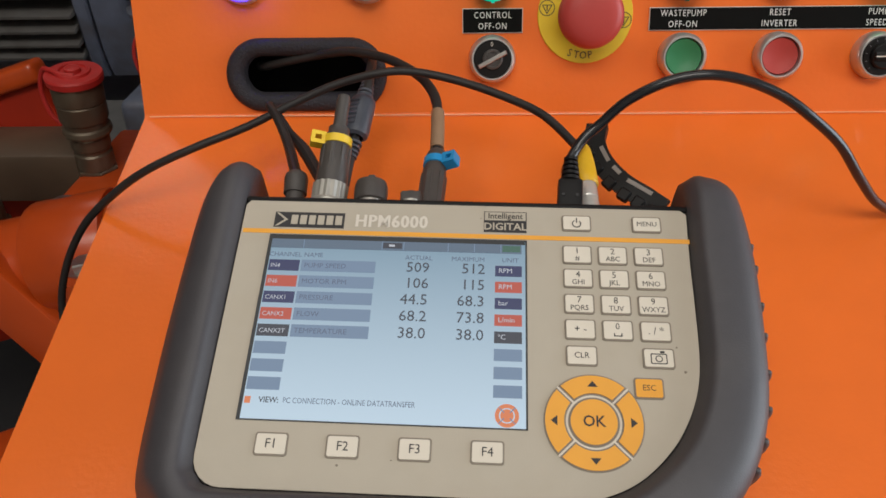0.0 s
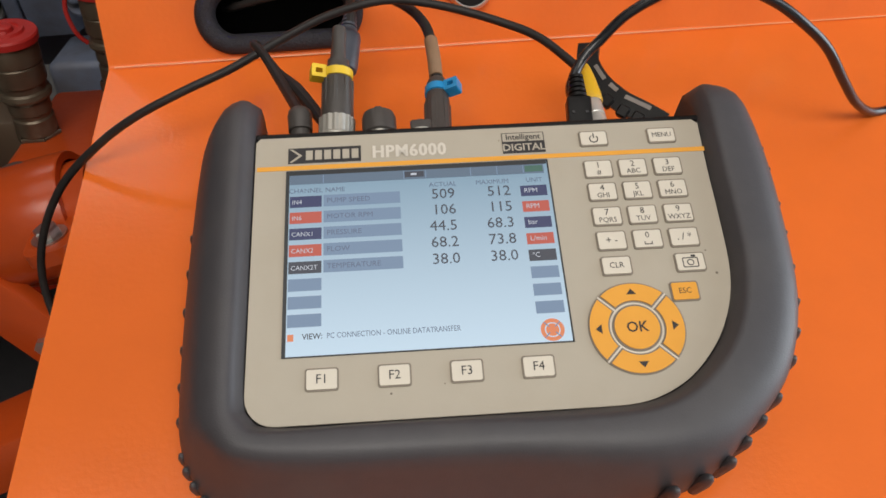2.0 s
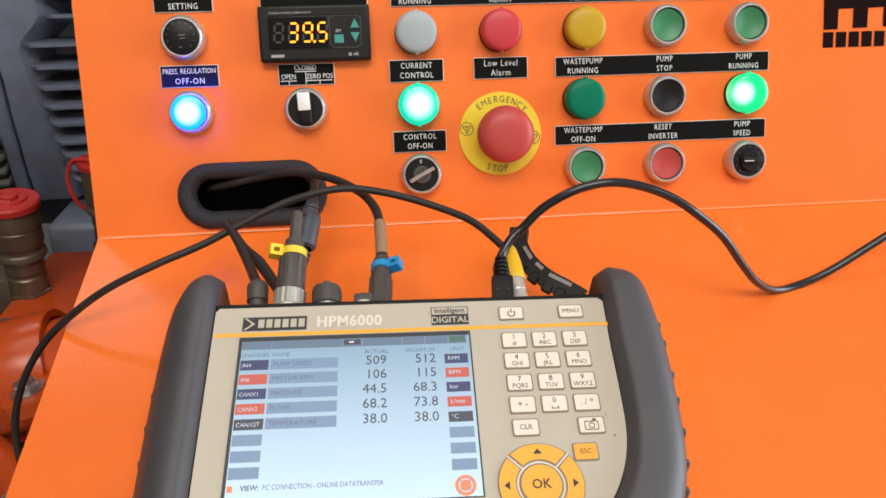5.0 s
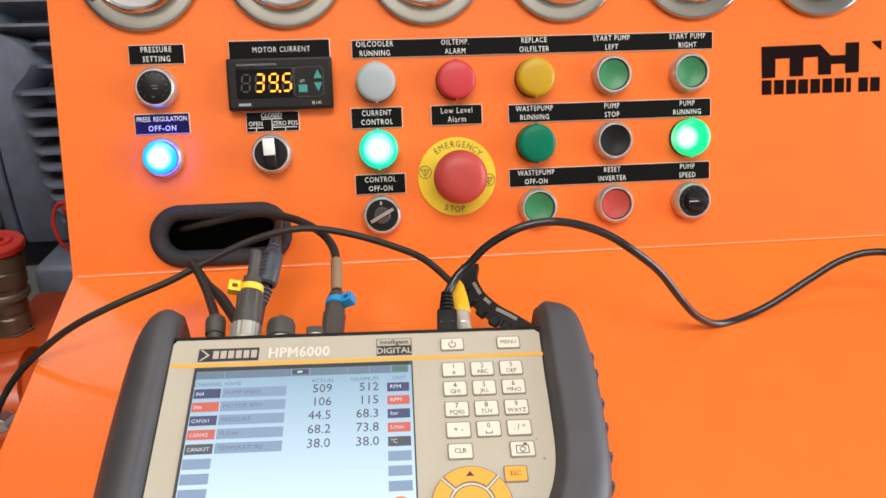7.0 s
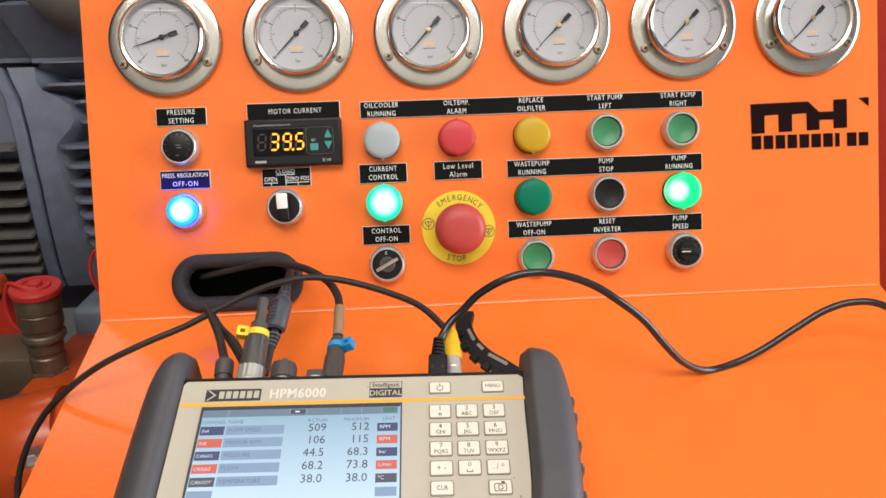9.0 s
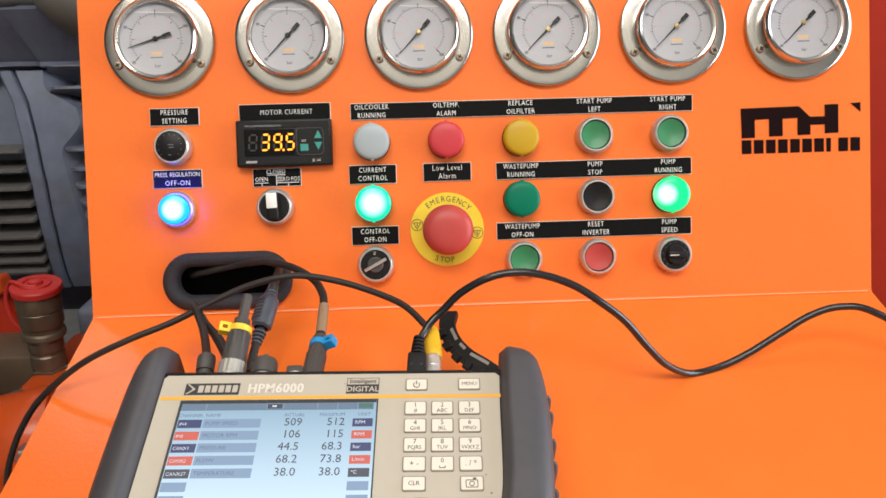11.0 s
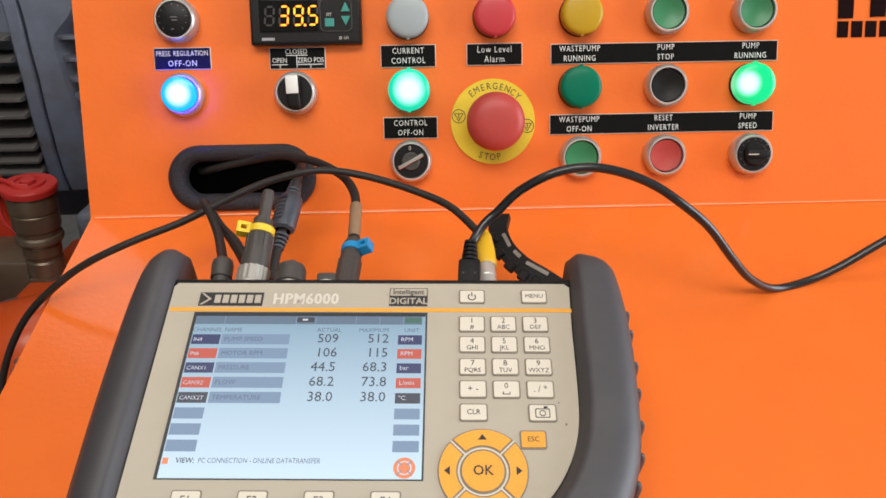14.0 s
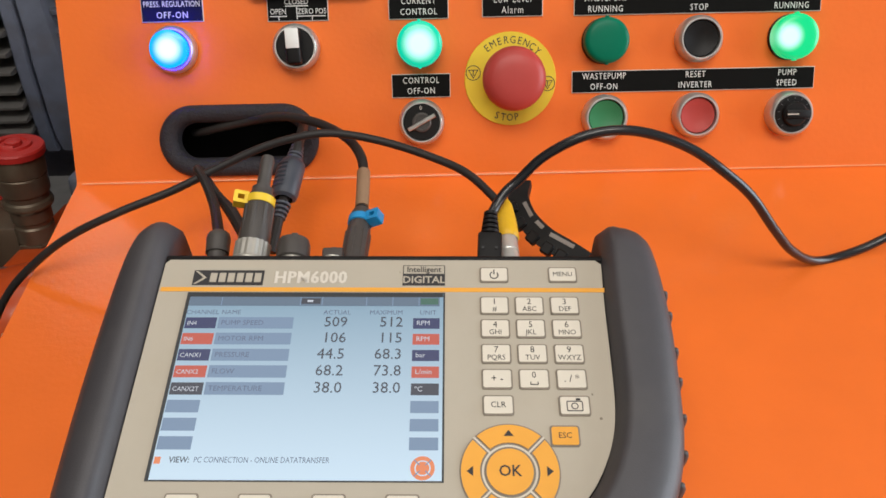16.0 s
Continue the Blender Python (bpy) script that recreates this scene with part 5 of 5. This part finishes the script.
AC = [end, Vector((0.0440, -0.0880, 1.0352)), Vector((0.0250, -0.0745, 1.0405)), Vector((-0.002, -0.0655, 1.0472)), Vector((-0.026, -0.0640, 1.0520)), Vector((-0.044, -0.0660, 1.0525)), Vector((-0.069, -0.0670, 1.0465)), Vector((-0.093, -0.0710, 1.0372)), Vector((-0.119, -0.0780, 1.0265)), Vector((-0.147, -0.0860, 1.0180)), Vector((-0.174, -0.0890, 1.0065)), Vector((-0.197, -0.0870, 0.9910)), Vector((-0.224, -0.0810, 0.9660)), Vector((-0.246, -0.0760, 0.9330)), Vector((-0.256, -0.0790, 0.9010)), Vector((-0.252, -0.0900, 0.8650)), Vector((-0.230, -0.115, 0.82)), Vector((-0.225, -0.13, 0.70))]
part("cable", tube(AC, 0.0023, 14, 8), BLACK_SOFT, ob)

# rubber strap from the back of the tester
S_ = [Vector((0.0745, -0.0750, 1.0250)), Vector((0.0722, -0.0850, 1.0185)), Vector((0.0759, -0.0970, 1.0117)), Vector((0.0843, -0.1080, 1.0060)), Vector((0.0940, -0.1160, 1.0025)), Vector((0.1030, -0.1240, 0.9990))]
ob = thing("rubber_strap", pose(0, 0, 0), "black slotted rubber strap behind the tester", "strap")
line = smooth_line(S_, 6)
bm = bmesh.new()
rows = []
for i, p in enumerate(line):
    d = (line[min(i + 1, len(line) - 1)] - line[max(i - 1, 0)]).normalized()
    n_ = Vector((0.35, 0.65, -0.68))
    n_ = (n_ - d * n_.dot(d)).normalized()
    s_ = d.cross(n_)
    rows.append([bm.verts.new(p + s_ * x + n_ * y) for x, y in ((-0.0062, -0.0015), (0.0054, -0.0015), (0.0054, 0.0015), (-0.0062, 0.0015))])
for r0, r1 in zip(rows, rows[1:]):
    for k in range(4):
        bm.faces.new((r0[k], r0[(k + 1) % 4], r1[(k + 1) % 4], r1[k]))
bm.faces.new(rows[0])
bm.faces.new(rows[-1])
part("strap", bm, BLACK, ob, "", None, 30)
def on_strap(i):
    """A place on the strap: x along it, y across it, z away from the tester."""
    d = (line[i + 1] - line[i - 1]).normalized()
    n_ = Vector((0.35, 0.65, -0.68))
    n_ = (n_ - d * n_.dot(d)).normalized()
    s_ = d.cross(n_)
    return Matrix(((d.x, s_.x, n_.x, line[i].x), (d.y, s_.y, n_.y, line[i].y), (d.z, s_.z, n_.z, line[i].z), (0, 0, 0, 1)))


for i in range(8, len(line) - 2, 4):
    part("strap_block", box(0.0062, 0.0066, 0.0050, (0, -0.0050, -0.0012), 0.0008, 1), BLACK, ob, "", on_strap(i))
for i, long in ((10, 0.0100), (15, 0.0056), (22, 0.0150)):
    part("strap_slot", box(long, 0.0022, 0.0004, (0, 0.0028, -0.0017)), STRAP_WEB, ob, "pale grey slot", on_strap(i), 0)
for k in range(5):
    part("strap_end_rib", box(0.0090, 0.0008, 0.0016, (0.0010, -0.0050 + 0.0025 * k, 0.0020)), BLACK, ob, "", on_strap(2), 0)

# ---- machinery beside the console ----
# electric motor with cooling fins
motor = thing("electric_motor", pose(-0.62, 0.83, 1.027, 0, 90, 0), "large blue-grey finned electric motor behind the console", "electric motor")
RM = 0.345
part("frame", lathe([(0, -0.30), (RM - 0.05, -0.30), (RM - 0.03, -0.28), (RM - 0.03, 0.85), (RM - 0.05, 0.87), (0, 0.87)], 64), MOTOR_PAINT, motor)


def motor_x(x):
    return x + 0.62


def fin_piece(ang, x0, x1, parent):
    """A cooling fin along the motor; ang is the angle above the level on the side that faces the console."""
    bm = bmesh.new()
    L = x1 - x0
    sec = [(-0.032, 0.0052), (0.030, 0.0030), (0.034, 0.0018), (0.034, -0.0018), (0.030, -0.0030), (-0.032, -0.0052)]
    rows_ = []
    for k, (s, shrink) in enumerate(((0.0, 0.55), (0.006, 0.86), (0.014, 1.0), (L - 0.001, 1.0), (L, 0.9))):
        rows_.append([bm.verts.new((RM - 0.002 + (h * shrink if h > 0 else h), w_, x0 + s)) for h, w_ in sec])
    for r0, r1 in zip(rows_, rows_[1:]):
        for q in range(6):
            bm.faces.new((r0[q], r0[(q + 1) % 6], r1[(q + 1) % 6], r1[q]))
    bm.faces.new(rows_[0])
    bm.faces.new(rows_[-1])
    return bm


def between(table, at):
    """A value read off a table of (place, value), falling places."""
    for (p, v), (q, w) in zip(table, table[1:]):
        if at >= q:
            return v + (w - v) * min(1.0, max(0.0, (p - at) / (p - q)))
    return table[-1][1]


# fins: heights, the ends beside the smooth skin, and the line of the groove
FIN_Z = (1.167, 1.139, 1.117, 1.091, 1.059, 1.033, 1.008, 0.984, 0.962, 0.937, 0.917, 0.898, 0.880)
FIN_X = (-0.434, -0.431, -0.391, -0.386, -0.416, -0.413, -0.411, -0.409, -0.407, -0.408, -0.405, -0.404, -0.403)
ELEV = [math.degrees(math.asin((zz - 1.027) / (RM + 0.032))) for zz in FIN_Z]
GROOVE = [(24, -0.482), (21, -0.477), (15, -0.461), (8, -0.4535), (-3, -0.4495), (-15, -0.4530), (-27, -0.461)]
for k, (elev, xe) in enumerate(zip(ELEV, FIN_X)):
    m = pose(0, 0, 0, 0, 0, -(90 + elev))
    part("fin", fin_piece(elev, xe + 0.62, 0.80, motor), MOTOR_PAINT, motor, "", m, 30)
    if k >= 4:
        part("fin", fin_piece(elev, -0.15, between(GROOVE, elev) - 0.019 + 0.62, motor), MOTOR_GRIME, motor, "grimy fin", m, 30)


def skin(section):
    """A strip round the motor; section gives (x, radius) pairs at each angle."""
    bm = bmesh.new()
    rows_ = []
    for k in range(33):
        elev = 21.5 - 1.6 * k
        a = radians(-(90 + elev))
        rows_.append([bm.verts.new((r * math.cos(a), r * math.sin(a), x + 0.62)) for x, r in section(elev)])
    for r0, r1 in zip(rows_, rows_[1:]):
        for q in range(len(r0) - 1):
            bm.faces.new((r0[q], r0[q + 1], r1[q + 1], r1[q]))
    bm.faces.new(rows_[0])
    return bm


EDGE = [(e, x + 0.006) for e, x in zip(ELEV, FIN_X)]
part("raised_band", skin(lambda e: [(between(GROOVE, e) + dx, RM + h) for dx, h in ((-0.021, -0.032), (-0.019, 0.017), (-0.016, 0.020), (-0.003, 0.020), (-0.001, 0.017), (0.0, -0.01))]), MOTOR_PAINT, motor, "", None, 30)
part("smooth_skin", skin(lambda e: [(between(GROOVE, e) + 0.0012, RM - 0.01), (between(GROOVE, e) + 0.0016, RM + 0.016), (between(GROOVE, e) + 0.004, RM + 0.019), (between(EDGE, e) - 0.012, RM + 0.018), (between(EDGE, e), RM + 0.006), (between(EDGE, e) + 0.012, RM - 0.032)]), MOTOR_PAINT, motor, "smooth dusty skin between the groups of fins", None, 40)
part("foot", box(0.06, 0.10, 0.12, (0.215, -0.35, 0.255), 0.010, 3), MOTOR_PAINT, motor, "cast motor foot")
# terminal box above the fins
ob = thing("terminal_box", pose(-0.47, 0.55, 1.298), "dusty grey cast terminal box on the motor", "terminal box")
part("box_body", box(0.30, 0.16, 0.14, (0.02, 0, 0.012), 0.02, 3), DUSTY, ob)
# seat of the box: its face leans out over the upper fins, with a thick lower lip
for x0, x1, back, lean in ((0.034, 0.30, 0.0, 0.0), (-0.25, 0.026, 0.016, -0.012)):
    bm = bmesh.new()
    rows_ = [[bm.verts.new((x, y + back, z)) for y, z in ((-0.064, -0.134), (-0.070, -0.132), (-0.070, -0.126), (-0.074, -0.122), (-0.116, -0.060), (-0.02, -0.050), (-0.01, -0.134))] for x in (x0, x1)]
    for row, dx in ((rows_[0], -0.014), (rows_[1], lean)):
        row[4].co.x += dx
        row[5].co.x += dx
    for k in range(7):
        bm.faces.new((rows_[0][k], rows_[0][(k + 1) % 7], rows_[1][(k + 1) % 7], rows_[1][k]))
    bm.faces.new(rows_[0])
    bm.faces.new(rows_[1])
    part("box_seat", bm, MOTOR_PAINT, ob, "blue-grey seat with a thick lower lip", None, 20)
part("cable_entry", lathe([(0.056, -0.03), (0.056, 0.0), (0.052, 0.012), (0.038, 0.028), (0.020, 0.044), (0, 0.050)], 28), DUSTY, ob, "tapered cable entry", pose(0.116, -0.105, -0.048, 180, 0, 0))


def hydraulic_coupling(x, y, z, s, lean, label):
    """A quick coupling standing upright, with a red dust cap and its strap; z is the top of the cap."""
    ob = thing("hydraulic_coupling", pose(x, y, z, *lean) @ Matrix.Scale(s, 4), label, "hydraulic coupling", "hydraulic couplings beside the console")
    part("coupling_body", lathe([(0.0185, -0.116), (0.0205, -0.112), (0.0205, -0.094), (0.0190, -0.092), (0.0190, -0.088), (0.0210, -0.086), (0.0210, -0.074), (0.0200, -0.072), (0.0255, -0.069), (0.0262, -0.066), (0.0250, -0.062), (0.0228, -0.060), (0.0228, -0.054), (0.0252, -0.052), (0.0256, -0.050), (0.0256, -0.033), (0.0246, -0.0315), (0.0262, -0.030), (0.0264, -0.014), (0.0256, -0.012), (0.0256, -0.006)], 44), BRASS_OLD, ob, "tarnished metal coupling sleeve", None, 25)
    part("hex_nut", lathe([(0.019, -0.128), (0.0235, -0.126), (0.0235, -0.114), (0.0225, -0.112)], 6), BRASS_OLD, ob, "", None, 20)
    part("dust_cap", lathe([(0.0265, -0.0085), (0.0290, -0.0085), (0.0295, -0.0020), (0.0284, 0.0), (0.0180, 0.0004), (0.0172, 0.0030), (0.0142, 0.0032), (0.0134, 0.0010), (0.0085, 0.0010), (0.0080, 0.0052), (0.0060, 0.0060), (0, 0.0060)], 44), CAP_RED, ob, "red rubber dust cap", None, 25)
    part("cap_strap", tube([(0.006, -0.012, 0.0022), (-0.006, -0.013, 0.0030), (-0.022, -0.004, 0.0034), (-0.034, 0.004, -0.002), (-0.041, 0.004, -0.024), (-0.036, 0.0, -0.050), (-0.026, 0.0, -0.064)], 0.0026, 8, 6), CAP_RED, ob, "red cap strap")
    return ob


hydraulic_coupling(-0.357, 0.212, 0.957, 0.88, (6, 4, 0), "tarnished hydraulic coupling with red dust cap")
hydraulic_coupling(-0.300, 0.312, 0.962, 0.86, (4, 3, 20), "tarnished hydraulic coupling with red dust cap, behind another")
hydraulic_coupling(-0.430, 0.120, 0.945, 0.88, (4, -3, 40), "tarnished hydraulic coupling with red dust cap, beyond the steel bar")

# orange manifold pipe, clamp and frame members under the couplings
ob = thing("manifold_block", pose(-0.33, 0.215, 0.8055), "orange painted manifold block under the hydraulic couplings", "manifold")
part("block", box(0.11, 0.22, 0.096, (0.005, 0.0, 0), 0.008, 3), ORANGE_SHADED, ob)
ob = thing("machine_pipe", pose(0, 0, 0), "thick orange painted pipe beside the console", "pipe")
part("pipe", tube([(-0.75, 0.07, 0.765), (-0.50, 0.080, 0.808), (-0.27, 0.09, 0.850)], 0.041, 28, 6), ORANGE_SHADED, ob)
ob = thing("pipe_clamp", pose(-0.322, 0.088, 0.842, 0, 80, 4), "orange pipe clamp with a bolted flange", "pipe clamp")
part("saddle", lathe([(0.0415, -0.034), (0.0480, -0.034), (0.0490, -0.032), (0.0490, 0.032), (0.0480, 0.034), (0.0415, 0.034)], 36), ORANGE_SHADED, ob)
part("flange", slab(rounded(0.036, 0.064, 0.012, 0.0, 0.0), -0.006, 0.006), ORANGE_SHADED, ob, "", pose(-0.010, -0.052, 0.026, 0, -90, 0))
part("bolt_head", lathe([(0.0095, 0), (0.0095, 0.006), (0.0085, 0.0075), (0, 0.0075)], 6), BRUSHED, ob, "steel hexagon bolt head", pose(-0.0175, -0.062, 0.026, 0, -90, 0), 20)
part("washer", lathe([(0.0135, 0), (0.0135, 0.0016), (0.0, 0.0016)], 24), BRUSHED, ob, "", pose(-0.0162, -0.062, 0.026, 0, -90, 0))
part("plug", lathe([(0.013, 0), (0.013, 0.006), (0.011, 0.008), (0, 0.008)], 24), BRUSHED, ob, "dull metal plug", pose(-0.040, 0.004, -0.006, 0, -90, 0))
ob = thing("steel_bar", pose(-0.516, 0.2625, 0.841), "dark brown oiled square steel bar against the red plate", "steel bar")
part("bar", box(0.268, 0.077, 0.052, (0, 0, 0), 0.003, 2), BROWN_STEEL, ob)
ob = thing("machine_plate", pose(-0.68, 0.310, 0.698), "red painted machine side plate with an orange top rail", "machine plate")
part("plate", box(0.58, 0.02, 0.30, (0, 0, 0), 0.004, 2), DARK_RED, ob, "", pose(0, 0, 0, 0, -17, 0))
part("top_rail", box(0.60, 0.030, 0.022, (0, -0.006, 0.150), 0.006, 3), ORANGE_SHADED, ob, "orange rounded top rail", pose(0, 0, 0, 0, -17, 0))
ob = thing("frame_rail", pose(-0.38, 0.0, 0.675, 0, -18, 8), "orange painted steel frame rail beside the console", "frame rail")
part("rail", box(0.50, 0.06, 0.05, (0, 0, 0), 0.006, 2), ORANGE_SHADED, ob)
ob = thing("frame_brace", pose(-0.345, 0.045, 0.770, 0, 58, 0), "orange diagonal steel brace under the pipe", "frame brace")
part("brace", box(0.30, 0.02, 0.045, (0, 0, 0), 0.003, 2), ORANGE_SHADED, ob)
part("brace_bolt", lathe([(0.008, 0), (0.008, 0.006), (0, 0.0065)], 6), BRUSHED, ob, "", pose(0.02, -0.0105, 0, 90, 0, 0), 20)
ob = thing("hose", pose(0, 0, 0), "black hydraulic hose beside the console", "hose")
part("hose_tube", tube([(-0.62, -0.02, 0.50), (-0.50, 0.0, 0.58), (-0.42, -0.02, 0.60), (-0.35, -0.10, 0.50), (-0.33, -0.16, 0.30)], 0.030, 16, 8), BLACK_SOFT, ob)
# Pump unit and base are coloured near-black for the shade under the machine.
ob = thing("pump_unit", pose(-0.42, -0.05, 0.36), "pump unit low beside the console, darkened for the shade there", "pump")
part("housing", box(0.34, 0.5, 0.30, (0, 0, 0), 0.03, 3), SHADE_BLACK, ob)
ob = thing("machine_skid", pose(-0.1, 0.5, 0.16), "machine base frame on the floor, darkened for the shade there", "machine base")
part("deck", box(1.8, 1.9, 0.12, (0, 0, 0), 0.01, 2), SHADE_BLACK, ob)
for x in (-0.8, 0.8):
    part("runner", box(0.1, 1.9, 0.10, (x, 0, -0.11), 0.01, 2), SHADE_BLACK, ob)
ob = thing("oil_tank", pose(-0.10, 0.62, 0.53), "dark red oil tank standing behind the console", "tank")
part("tank_body", box(0.5, 0.45, 0.62, (0.2, -0.1, 0), 0.02, 3), DARK_RED, ob)
ob = thing("machine_cover", pose(0.80, 0.34, 0.80), "dark red painted machine cover beside the console", "machine cover")
part("cover_sheet", box(0.60, 0.03, 1.15, (0, 0, 0), 0.006, 2), DARK_RED, ob)
